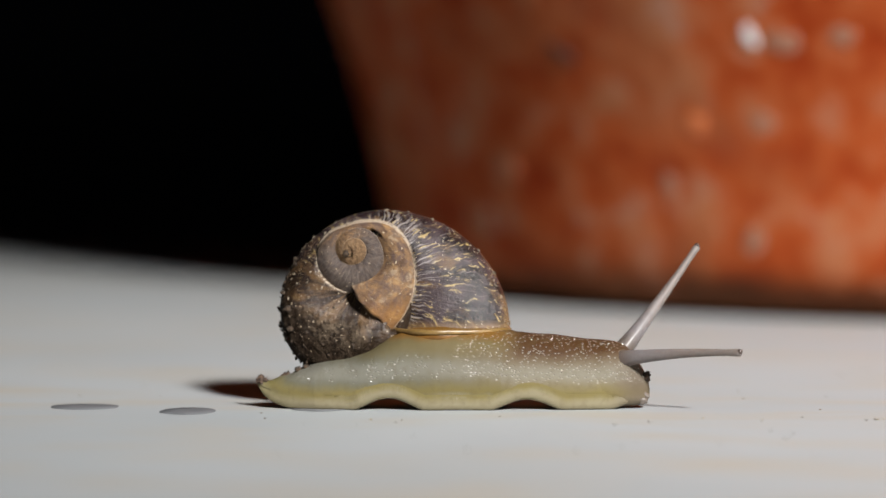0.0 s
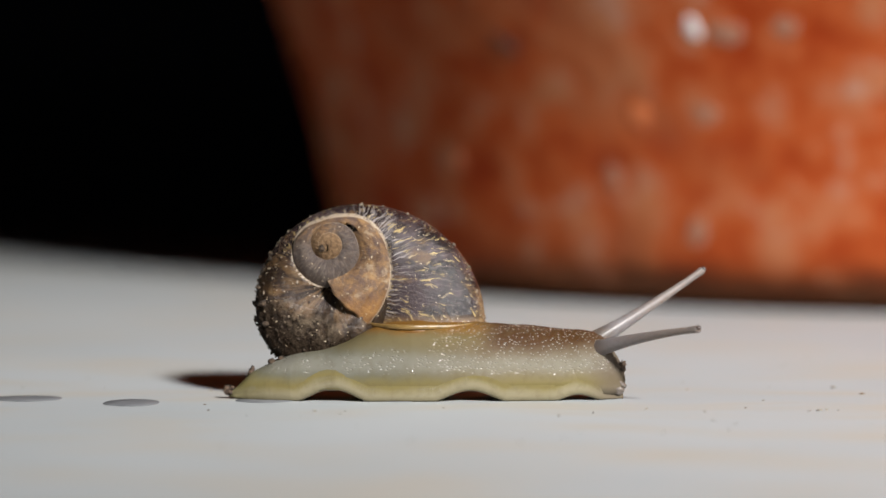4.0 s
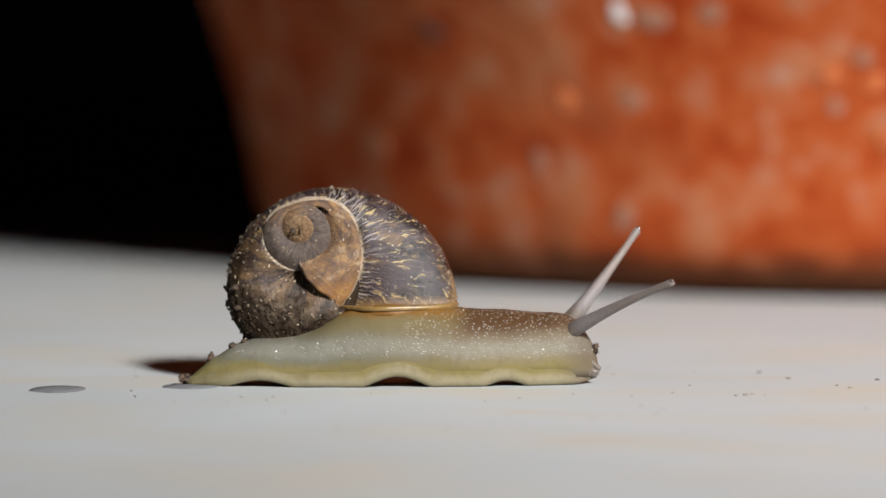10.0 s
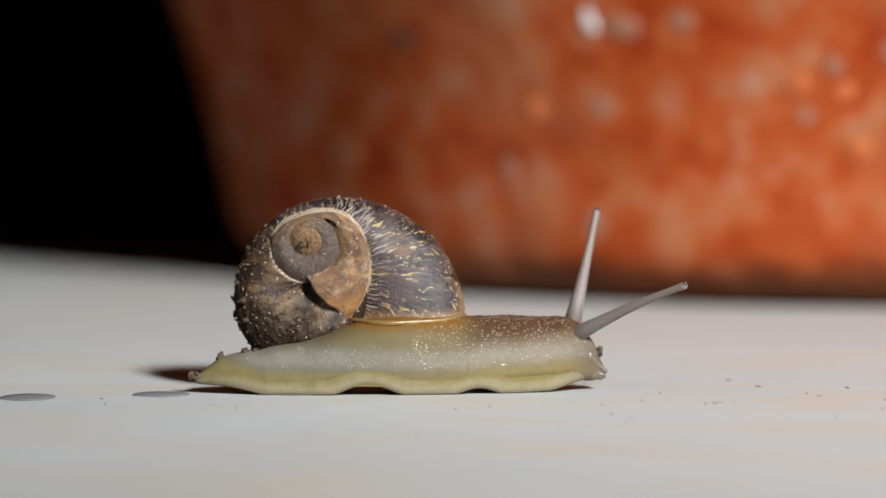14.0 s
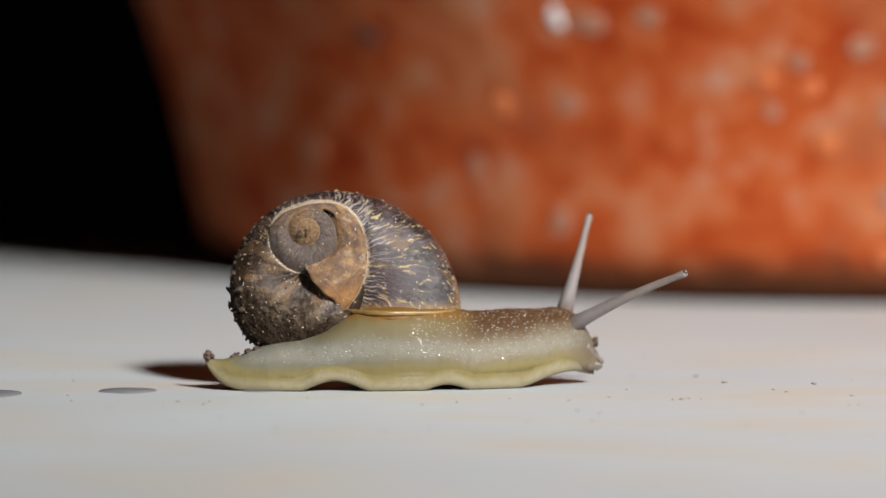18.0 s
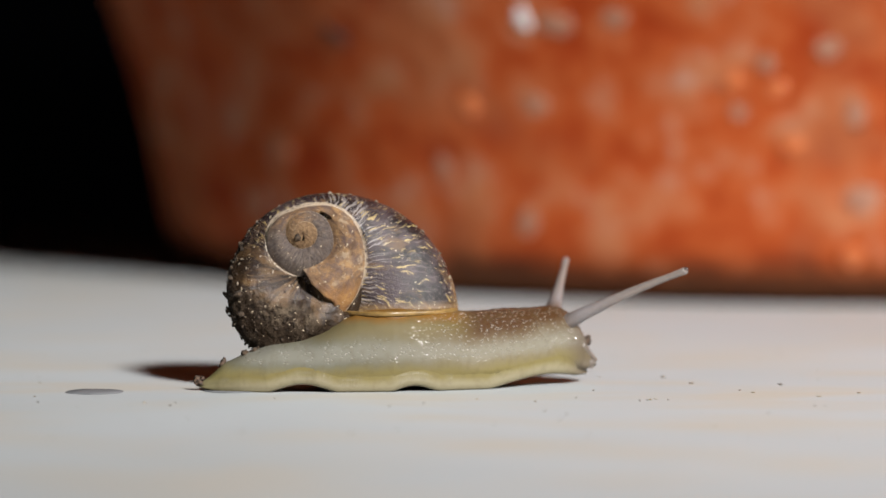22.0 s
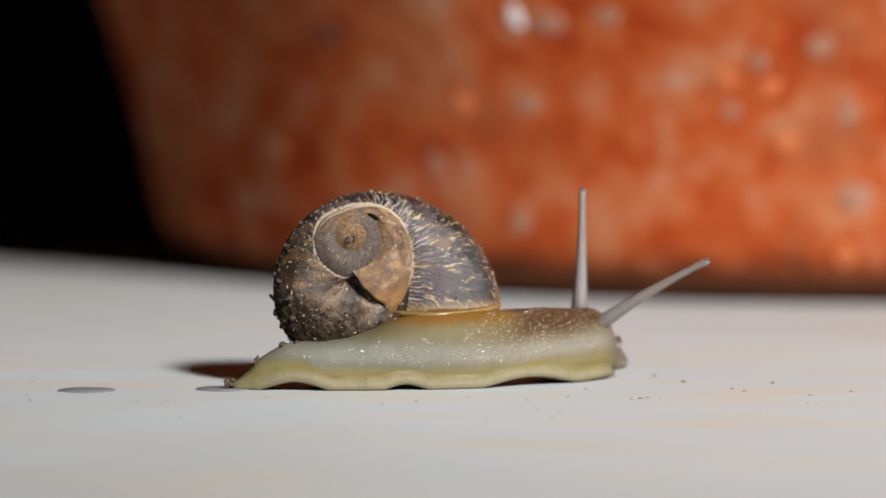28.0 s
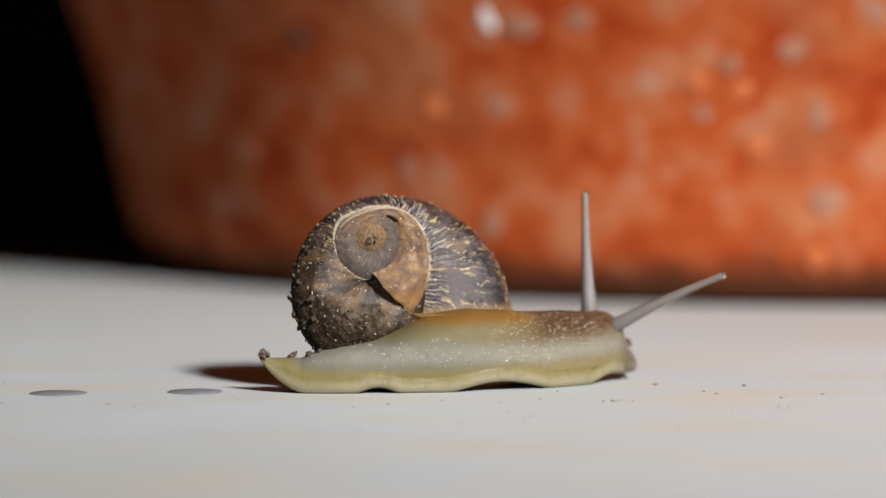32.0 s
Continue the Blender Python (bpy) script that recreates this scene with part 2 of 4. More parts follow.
    c = blend(t, maths(t, "MULTIPLY", line, maths(t, "ADD", 0.3, maths(t, "MULTIPLY", step(t, turn, -1.9, -1.5), 0.5))), c, (0.412, 0.333, 0.247))
    # dried earth over the lower back of the shell
    low = maths(t, "ADD", maths(t, "ADD", z, maths(t, "MULTIPLY", x, 0.5)), maths(t, "MULTIPLY", maths(t, "SUBTRACT", cloud, 0.5), 10.0))
    mud = maths(t, "MULTIPLY", maths(t, "SUBTRACT", 1.0, step(t, low, -12.5, -7.5)), step(t, turn, -0.899, -0.898))
    clot = noise_tex(t, v, 0.95, 5, 0.62)
    mud = maths(t, "MULTIPLY", mud, step(t, clot, 0.30, 0.5))
    patch = noise_tex(t, v, 0.42, 5, 0.68)
    earth = blend(t, step(t, patch, 0.42, 0.60), (0.0185, 0.0118, 0.00744), (0.115, 0.0862, 0.0596))
    earth = blend(t, maths(t, "MULTIPLY", step(t, clot, 0.55, 0.66), 0.5), earth, (0.149, 0.113, 0.0791))
    earth = blend(t, maths(t, "MULTIPLY", maths(t, "SUBTRACT", 1.0, step(t, clot, 0.36, 0.46)), 0.5), earth, (0.0227, 0.0157, 0.0102))
    # near-black brown round the outer turn of the rear whorl, patchy at its edge
    outer_dark = maths(t, "ADD", maths(t, "COSINE", around), maths(t, "MULTIPLY", maths(t, "SUBTRACT", patch, 0.5), 1.6))
    c = blend(t, mud, c, earth)
    outer_dark = maths(t, "MULTIPLY", step(t, outer_dark, 0.05, 0.55), maths(t, "SUBTRACT", 1.0, step(t, turn, -0.56, -0.44)))
    outer_dark = maths(t, "MULTIPLY", outer_dark, step(t, turn, -0.899, -0.898))
    c = blend(t, maths(t, "MULTIPLY", outer_dark, 0.85), c, (0.0165, 0.0098, 0.00558))
    rim = maths(t, "SUBTRACT", 1.0, step(t, z, -9.9, -8.6))
    rim = maths(t, "MULTIPLY", rim, step(t, turn, -0.42, -0.38))
    c = blend(t, maths(t, "MULTIPLY", rim, 0.6), c, (0.175, 0.103, 0.0447))
    # worn tan edge of the last growth
    worn_edge = maths(t, "MULTIPLY", step(t, maths(t, "ADD", x, maths(t, "MULTIPLY", maths(t, "SUBTRACT", fine, 0.5), 3.0)), 20.6, 21.7), step(t, turn, -0.3, -0.2))
    c = blend(t, maths(t, "MULTIPLY", worn_edge, 0.75), c, (0.196, 0.127, 0.0633))
    # specks of sand
    c = blend(t, step(t, noise_tex(t, v, 2.6, 2, 0.4), 0.70, 0.73), c, (0.391, 0.314, 0.223))
    t.links.new(c, b.inputs["Base Color"])
    r = maths(t, "ADD", 0.27, maths(t, "MULTIPLY", mud, 0.45))
    r = maths(t, "ADD", r, maths(t, "MULTIPLY", inner, 0.18))
    t.links.new(r, b.inputs["Roughness"])
    t.links.new(maths(t, "SUBTRACT", 0.42, maths(t, "MULTIPLY", maths(t, "MAXIMUM", maths(t, "MAXIMUM", mud, outer_dark), inner), 0.36)), b.inputs["Specular IOR Level"])
    bump(t, b, lines, 0.9, 0.00011)
    bump(t, b, fine, 0.8, 0.0002)
    bump(t, b, grain, 0.5, 0.00005)
    bump(t, b, maths(t, "MULTIPLY", mud, clot), 0.9, 0.0013)
    return m


def plain(name, colour, rough, vary=0.25, scale=400, bumpy=0.3, deep=0.0004):
    m, t, b = material(name)
    v = coords(t)
    n = noise_tex(t, v, scale, 4, 0.6)
    dark = tuple(c * (1 - vary) for c in colour)
    light = tuple(min(c * (1 + vary), 0.9) for c in colour)
    t.links.new(ramp(t, n, ((0.35, dark), (0.65, light))), b.inputs["Base Color"])
    b.inputs["Roughness"].default_value = rough
    bump(t, b, n, bumpy, deep)
    return m


SLAB = slab_material()
POT = pot_material()
SKIN = skin_material()
TENT = tentacle_material()
SHELL = shell_material()
PALE_SKIN = plain("pale_moist_skin", (0.12, 0.098, 0.082), 0.3, 0.2, 1500)
LIP = plain("amber_shell_lip", (0.162, 0.0974, 0.0306), 0.35, 0.3, 900)
MANTLE = plain("amber_mantle", (0.144, 0.0634, 0.0096), 0.3, 0.25, 500, 0.2)
EARTH = plain("dried_earth", (0.0334, 0.0204, 0.0111), 0.9, 0.7, 900, 0.8, 0.0006)
EARTH_MIX = plain("damp_earth", (0.0575, 0.0343, 0.0213), 0.8, 0.8, 1800, 0.8, 0.0004)
EARTH_PALE = plain("pale_dried_earth", (0.206, 0.161, 0.116), 0.9, 0.5, 900, 0.8, 0.0005)
EYE_DARK = plain("dark_eye", (0.05, 0.035, 0.03), 0.25, 0.2, 900, 0.05)
LIME = plain("white_lime", (0.594, 0.58, 0.58), 0.7, 0.1, 500)
BRIGHT_CLAY = plain("bright_orange_clay", (0.487, 0.126, 0.037), 0.35, 0.15, 500)
PALE_CLAY = plain("pale_clay_bloom", (0.294, 0.133, 0.0819), 0.75, 0.2, 300)
DARK_CLAY = plain("dark_clay_pit", (0.0364, 0.0156, 0.0104), 0.85, 0.4, 400)
SLIME = plain("drying_slime", (0.152, 0.157, 0.167), 0.55, 0.12, 300, 0.05)
GRIT = plain("brown_grit", (0.11, 0.075, 0.045), 0.85, 0.4, 800)
GRIT_PALE = plain("pale_grit", (0.25, 0.20, 0.14), 0.85, 0.3, 800)


# ---- building helpers ----
def mesh_from(name, verts, faces, mat, smooth=True):
    me = bpy.data.meshes.new(name)
    me.from_pydata([tuple(v) for v in verts], [], faces)
    me.materials.append(mat)
    if smooth:
        me.polygons.foreach_set("use_smooth", [True] * len(me.polygons))
    me.update()
    return me


def part(name, me, parent, label=""):
    ob = new(name, me)
    ob.parent = parent
    if label:
        tagged(ob, label)
    return ob


def loft(rings, closed=True, cap=(False, False)):
    """Quads between rings of equal length; rings are lists of points."""
    n = len(rings[0])
    verts = [p for r in rings for p in r]
    faces = []
    for i in range(len(rings) - 1):
        for j in range(n if closed else n - 1):
            k = (j + 1) % n
            faces.append((i * n + j, (i + 1) * n + j, (i + 1) * n + k, i * n + k))
    if cap[0]:
        faces.append(tuple(range(n)))
    if cap[1]:
        faces.append(tuple(reversed(range((len(rings) - 1) * n, len(rings) * n))))
    return verts, faces


def lump(name, size, mat, seed, rough=0.35, rings=7):
    """A small uneven clod; the rougher, the more it is knobbed and pitted."""
    rnd = random.Random(seed)
    off = Vector((rnd.uniform(0, 50), rnd.uniform(0, 50), 3))
    around = 10 if rings < 7 else 16
    rings = rings if rings < 7 else 11
    out = []
    for i in range(rings + 1):
        a = math.pi * i / rings
        ring = []
        for j in range(around):
            q = 2 * math.pi * j / around
            d = Vector((math.sin(a) * math.cos(q), math.sin(a) * math.sin(q), math.cos(a)))
            k = 1 + rough * (1.1 * noise.noise(d * 1.4 + off) + 0.8 * noise.noise(d * 3.1 + off) + 0.45 * noise.noise(d * 7 + off))
            k = max(k, 0.25)
            ring.append((d.x * k * size[0], d.y * k * size[1], d.z * k * size[2]))
        out.append(ring)
    verts, faces = loft(out)
    return mesh_from(name, verts, faces, mat)


def add_vectors(me, name, values):
    a = me.attributes.new(name, "FLOAT_VECTOR", "POINT")
    a.data.foreach_set("vector", [c for v in values for c in v])


# ---- the slab ----
def build_ground():
    xs = [-30, -3, -0.6, -0.2, 0.0, 0.2, 0.6, 3, 30]
    ys = [-30, -3, -0.6, -0.2, 0.0, 0.2, 0.6, 3, 30]
    rings = [[(x, y, 0.0) for y in ys] for x in xs]
    verts, faces = loft(rings, closed=False)
    faces = [f[::-1] for f in faces]
    ob = new("ground", mesh_from("ground", verts, faces, SLAB, False))
    tagged(ob, "pale off-white slab with faint warm grain and grit", "ground", kind="structure")


# ---- the terracotta pot ----
POT_X, POT_Y = 0.1105, 0.3160
PROFILE = ((0.0, 0.141), (0.0015, 0.1455), (0.004, 0.1495), (0.008, 0.1525), (0.013, 0.1540), (0.025, 0.1562), (0.038, 0.1592), (0.05, 0.1630), (0.062, 0.1672),
           (0.08, 0.1722), (0.11, 0.1752), (0.16, 0.178), (0.24, 0.181), (0.33, 0.184))


def pot_radius(z):
    return float(np.interp(z, [p[0] for p in PROFILE], [p[1] for p in PROFILE]))


def wobble(a, z):
    """Unevenness of the thrown wall at an angle and height."""
    return 1 + 0.0025 * noise.noise(Vector((math.cos(a) * 2.5, math.sin(a) * 2.5, z * 20)))


def build_pot():
    pot = new("flower_pot")
    pot.location = (POT_X, POT_Y, 0.0)
    tagged(pot, "large weathered orange terracotta flower pot on the slab", "flower pot")
    n = 160
    outline = []
    for i in range(len(PROFILE) - 1):
        (z0, r0), (z1, r1) = PROFILE[i], PROFILE[i + 1]
        k = 4 if z1 > 0.02 else 2
        outline += [(z0 + (z1 - z0) * j / k, r0 + (r1 - r0) * j / k) for j in range(k)]
    outline.append(PROFILE[-1])
    outline = [(0.0, 0.02), (0.0, 0.10)] + outline
    outline += [(0.332, 0.1855), (0.335, 0.185), (0.337, 0.182), (0.337, 0.176), (0.334, 0.172), (0.24, 0.168), (0.12, 0.162), (0.03, 0.142), (0.022, 0.13), (0.02, 0.02)]
    rings = []
    for z, r in outline:
        ring = []
        for j in range(n):
            a = 2 * math.pi * j / n
            w = wobble(a, z)
            ring.append((r * w * math.cos(a), r * w * math.sin(a), z))
        rings.append(ring)
    verts, faces = loft(rings)
    faces = [f[::-1] for f in faces]
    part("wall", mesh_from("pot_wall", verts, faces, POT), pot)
    return pot


def pot_fleck(pot, name, angle, z, wide, high, mat, seed, tilt=0.0, thick=0.0004, label=""):
    """A flat splash or chip lying on the pot's wall at that angle and height."""
    r = pot_radius(z) * wobble(radians(angle), z) + 0.0001
    me = lump(name, (wide, high, thick), mat, seed, 0.45)
    ob = part(name, me, pot, label)
    a = radians(angle)
    slope = math.degrees(math.atan2(pot_radius(z + 0.004) - pot_radius(z - 0.004), 0.008))
    ob.matrix_basis = pose(r * math.cos(a), r * math.sin(a), z) @ pose(0, 0, 0, 0, 0, angle) @ pose(0, 0, 0, 0, 90 + slope, 0) @ pose(0, 0, 0, 0, 0, 90 + tilt)
    return ob


build_ground()
pot = build_pot()

# ---- the snail's gait: millimetres along its body, from under the shell's tip ----
TAIL, HEAD = 15.0, 41.5          # how far the resting body reaches back and forward
SIDE = 4.5                       # the body's middle line, behind the trail's line
ARCHES = ((-26.4, 4.9, 1.6), (-8.15, 4.9, 1.4), (6.2, 3.2, 0.75), (21.9, 6.5, 1.2), (37.0, 3.5, 0.9))
APEX = ((0, -32.2), (4, -27.9), (7, -24.9), (9, -22.7), (11, -20.7), (13, -17.9), (14.5, -16.2), (16.5, -13.8), (18, -12.5), (19, -11.4),
        (21, -9.3), (23, -7.2), (25, -4.8), (28, -0.5), (30, 3.1), (32, 6.2))
TURN = ((0, 0, 2), (9, 0, 3), (13, 1, 11), (19, 3, 22), (23, 5, 30), (25, 6, 36), (28, 8, 42), (30, 9, 44), (32, 10, 47))   # heading of shell and of head
SHELL_TURN = ((0, 0), (13, 1), (19, 4), (23, 8), (25, 11), (28, 15), (30, 18), (32, 22))
REAR = ((0, 12.3, 7, 46), (2, 12.3, 6.5, 46), (3, 12.5, 5, 38), (4, 12.4, 3, 10), (7, 13.7, 3, 0), (9, 14.7, 3, 0), (13, 14.8, 4, 4), (14.5, 14.5, 12, 24),
        (16.5, 13.6, 9, 40), (18, 13.2, 7.5, 46), (19, 13.0, 6.5, 50), (20, 12.9, 5, 46), (21, 12.9, 4, 34), (22, 13.2, 3.5, 14), (23, 13.7, 3, 2), (25, 14.5, 3, 0),
        (28, 15.7, 3, 0), (29, 16.0, 5, 8), (30, 16.2, 13, 25), (31, 15.5, 10, 35), (32, 15.2, 8, 45))
RAISE = ((0, 0.0, 0.0), (9, 0.0, 0.4), (13, 0.2, 0.8), (17, 0.8, 1.4), (19, 1.0, 1.6), (23, 1.2, 1.6), (25, 0.8, 1.2), (28, 0.4, 0.8), (32, 0.4, 0.6))


FADE = ((0, 1), (4, 1), (8, 0.55), (14, 0.5), (32, 0.5))    # the first arch flattens as the tail leaves it
STRETCH = ((0, 0.0), (14, 0.0), (19, 0.4), (23, 0.9), (28, 1.3), (32, 1.3))           # how far the front end reaches out
SINK = ((0, 1), (20, 1), (22, 0.75), (24, 0.4), (26, 0.6), (28, 0.8), (32, 0.8))    # the second arch gives way for a while


def at(table, t, column=1):
    return float(np.interp(t, [row[0] for row in table], [row[column] for row in table]))


def ease(v):
    v = min(max(v, 0.0), 1.0)
    return v * v * (3 - 2 * v)


def arch(x, t):
    """Height of the sole over the ground where it does not touch it, and its slope."""
    def high(x):
        z = 0.0
        for middle, half, top in ARCHES:
            u = min(abs(x - middle) / half, 1.0)
            z += top * (1 - u * u) ** 1.5 * (at(SINK, t) if middle == -8.15 else at(FADE, t) if middle < -20 else 1.0)
        return z
    return high(x), (high(x + 0.2) - high(x - 0.2)) / 0.4


def spine(t, l):
    """Place (x, y, z), heading and pitch of the body at l, in mm and degrees, over the ground."""
    shell_way, head_way = at(TURN, t, 1), at(TURN, t, 2)
    x0 = at(APEX, t) - 1.5 * math.sin(radians(shell_way))
    x, y, z, way, nod = x0, SIDE, 0.0, shell_way, 0.0
    steps = 40
    if l >= 0:
        for i in range(steps):
            s = l * (i + 0.5) / steps
            way = shell_way + (head_way - shell_way) * ease((s - 4) / 34)
            x += math.cos(radians(way)) * l / steps
            y += math.sin(radians(way)) * l / steps
        way = shell_way + (head_way - shell_way) * ease((l - 4) / 34)
        far = at(STRETCH, t) * ease((l - 22) / 14)
        x, y = x + far * math.cos(radians(way)), y + far * math.sin(radians(way))
    else:
        long, bend, angle = at(REAR, t, 1), at(REAR, t, 2), at(REAR, t, 3)
        far = -l * long / TAIL
        for i in range(steps):
            s = far * (i + 0.5) / steps
            nod = angle * ease((bend - (long - s)) / bend)
            d = far / steps
            way = shell_way * (1 - 0.6 * ease(s / 10))
            x -= math.cos(radians(nod)) * math.cos(radians(way)) * d
            y -= math.cos(radians(nod)) * math.sin(radians(way)) * d
            z += math.sin(radians(nod)) * d
        nod = angle * ease((bend - (long - far)) / bend)
        way = shell_way * (1 - 0.6 * ease(far / 10))
    return x, y, z, way, nod


def stand(x, y, z, nod, way, pivot, tip=0.0):
    """A piece at its place, leaning about a line at its middle height."""
    return pose(x / 1000, y / 1000, (z + pivot) / 1000, 0, nod, way) @ pose(0, 0, -pivot / 1000) @ pose(0, 0, 0, 0, tip, 0)


def pivot_at(l):
    return float(np.interp(l, (-15, -11, -6, 0), (0.5, 2.0, 2.8, 3.0)))


def body_pose(t, l):
    x, y, z, way, nod = spine(t, l)
    z += at(RAISE, t, 2) * ease((l - 20) / 18)
    # the thin tail rises and falls with its sole
    high, slope = arch(x, t)
    share = ease((-2 - l) / 8)
    lean = 0.36 * share * math.degrees(math.atan(slope))
    return stand(x, y, z + high * share, nod, way, pivot_at(l)) @ pose(0, 0, 0.0006, 0, -lean, 0) @ pose(0, 0, -0.0006)


def foot_pose(t, l):
    x, y, z, way, nod = spine(t, l)
    high, slope = arch(x, t)
    z += high + at(RAISE, t, 1) * ease((l - 27) / 11)
    lean = 0.6 * math.degrees(math.atan(slope)) * (1 - 0.4 * ease((-4 - l) / 6))
    return stand(x, y, z, nod, way, pivot_at(l)) @ pose(0, 0, 0.0006, 0, -lean, 0) @ pose(0, 0, -0.0006)


# ---- the snail ----
from mathutils.kdtree import KDTree


def body_form(l):
    """Half width and height of the resting body at l, mm."""
    wide = np.interp(l, (-15, -14.2, -12, -9, -5, 2, 12, 24, 32, 35, 37, 39, 40.2), (0.35, 1.1, 2.3, 3.5, 4.6, 5.5, 5.7, 5.0, 4.2, 3.7, 3.2, 2.2, 1.2))
    high = np.interp(l, (-15, -14, -11.5, -8, -4, 0, 2, 4, 6, 7.5, 10, 13, 17, 20, 28, 34, 36, 39.5), (0.7, 1.4, 3.6, 5.1, 6.2, 7.0, 7.6, 8.4, 9.3, 9.9, 10.5, 10.8, 10.7, 10.4, 9.8, 9.1, 8.7, 3.0))
    return float(wide), float(high)


def boxy(l):
    """The back is squarer where it fills the shell's mouth."""
    return 0.82 - 0.4 * ease(l / 5) * ease((25 - l) / 7)


def flank(l, z):
    """Half width of the body at height z."""
    w, h = body_form(l)
    base = min(1.55, h * 0.42)
    s = max(0.0, (z - base) / (h - base)) ** (1 / boxy(l))
    s = min(s, 1.0)
    return w * math.sqrt(1 - s * s) * (0.94 + 0.06 * s)


def body_ring(l, count, shrink=1.0):
    w, h = body_form(l)
    base = min(1.55, h * 0.42)
    shrink = 1.0 if shrink is None else shrink
    ring = []
    for j in range(count + 1):
        a = math.pi * j / count
        y = -w * math.cos(a) * (0.94 + 0.06 * math.sin(a))
        s = math.sin(a) ** boxy(l) if 0 < j < count else 0.0
        z = base + (h - base) * s
        z += 0.12 * noise.noise(Vector((l * 0.35, y * 0.4, z * 0.4))) * min(1.0, h / 5)
        ring.append((l, y * shrink, base + (z - base) * shrink))
    ring = [(l, ring[0][1] * 0.8, base - 0.1)] + ring + [(l, ring[-1][1] * 0.8, base - 0.1)]
    return ring


def foot_ring(l, shrink=1.0):
    """The skirt of the foot: it lies close on the flank, thins out upwards, and ends in the flat sole."""
    w, h = body_form(l)
    k = min(1.0, h / 7.5) * (1 - 0.45 * ease((l - 34.5) / 4))
    sunk = 0.5 * ease((l - 36.0) / 3.8)
    true = shrink is None
    shrink = 1.0 if true else shrink
    half = []
    tall = 1 + 0.7 * ease((-2 - l) / 6)
    for z, proud in ((3.0, -0.45), (2.6, -0.14), (2.25, -0.01), (1.95, 0.015), (1.7, 0.03), (1.5, 0.05), (1.3, 0.075), (1.1, 0.1), (0.85, 0.12), (0.6, 0.1), (0.3, 0.0), (0.1, -0.2)):
        z *= tall if z > 0.5 else 1.0
        if true and z > 1.9 * tall:
            proud = 0.05
        half.append((flank(l, z * k) + proud * min(1.0, w / 3) + (0.05 * ease((-2 - l) / 3) if proud > 0 else 0.0) - sunk, z * k))
    half += [(half[-1][0] - 0.25 * min(1.0, w / 3), 0.0), (0.5 * w, 0.0)]
    pts = [(-y * shrink, z) for y, z in half] + [(y * shrink, z) for y, z in reversed(half)]
    return [(l, y, max(z, (1 - shrink) * 2.0)) for y, z in pts]


def true_normals(ring, ls):
    """Normals of the whole uncut body along these rings, so that the pieces shade as one."""
    out = []
    for l in ls:
        here = np.array(ring(l, None))
        along = np.array(ring(l + 0.15, None)) - np.array(ring(l - 0.15, None))
        across = np.gradient(here, axis=0)
        n = np.cross(along, across)
        n /= np.maximum(np.linalg.norm(n, axis=1, keepdims=True), 1e-9)
        out.append(n)
    n = np.concatenate(out)
    return n


def sliced(name, ring, start, end, pieces, per, mat, parent, flip, lap=1.0):
    """A body cut across into short pieces that overlap a little and move one by one; the tail, which curls, in shorter ones."""
    made = []
    cuts = [start + 0.5 * i for i in range(25)]
    cuts += [cuts[-1] + (end - cuts[-1]) * i / pieces for i in range(1, pieces + 1)]
    for a, b in zip(cuts, cuts[1:]):
        mid, width = (a + b) / 2, b - a
        ls = [(a - 0.9 * lap, 1 - 0.03 * lap), (a - 0.4 * lap, 1 - 0.013 * lap), (a - 0.1, 0.998)] + [(a + width * k / per, 1.0) for k in range(per + 1)] + [(b + 0.1, 0.998), (b + 0.4 * lap, 1 - 0.013 * lap), (b + 0.9 * lap, 1 - 0.03 * lap)]
        ls = [(max(l, start), s) for l, s in ls]
        rings = [ring(l, s) for l, s in ls]
        verts, faces = loft(rings, closed=False)
        if flip:
            faces = [f[::-1] for f in faces]
        me = mesh_from(name, [((x - mid) / 1000, y / 1000, z / 1000) for x, y, z in verts], faces, mat)
        add_vectors(me, "rest", [(x / 1000, y / 1000, z / 1000) for x, y, z in verts])
        n = true_normals(ring, [l for l, s in ls])
        first = np.array([n[f[0]] for f in faces])
        if (np.array([p.normal for p in me.polygons]) * first).sum() < 0:
            n = -n
        me.normals_split_custom_set_from_vertices([tuple(v) for v in n])
        ob = part(name, me, parent)
        made.append((ob, mid))
    return made


def build_head(parent):
    levels = ((31.0, 4.0, 1.3, 8.95), (32.5, 3.97, 1.2, 9.0), (33.5, 3.9, 1.2, 9.04), (34.3, 3.84, 1.2, 9.06), (35.0, 3.74, 1.1, 9.0), (35.8, 3.56, 0.9, 8.9), (36.5, 3.36, 0.7, 8.7), (37.5, 3.05, 0.6, 8.2), (38.3, 2.7, 0.6, 7.3), (39.0, 2.3, 0.7, 6.3), (39.6, 1.95, 0.8, 5.4),
              (40.0, 1.6, 1.0, 4.7), (40.3, 1.1, 1.2, 4.0), (40.5, 0.6, 1.6, 3.2), (40.6, 0.1, 2.0, 2.5))
    head = part("head", snout("head", levels, 36.0), parent, "brown moist head between the tentacles")
    ob = part("soil_crumb", lump("soil_crumb", (0.00045, 0.00045, 0.0006), EARTH_MIX, 77, 0.9), head, "dark crumb of soil on the muzzle")
    ob.matrix_basis = pose(0.0041, -0.0011, 0.0043)
    return head


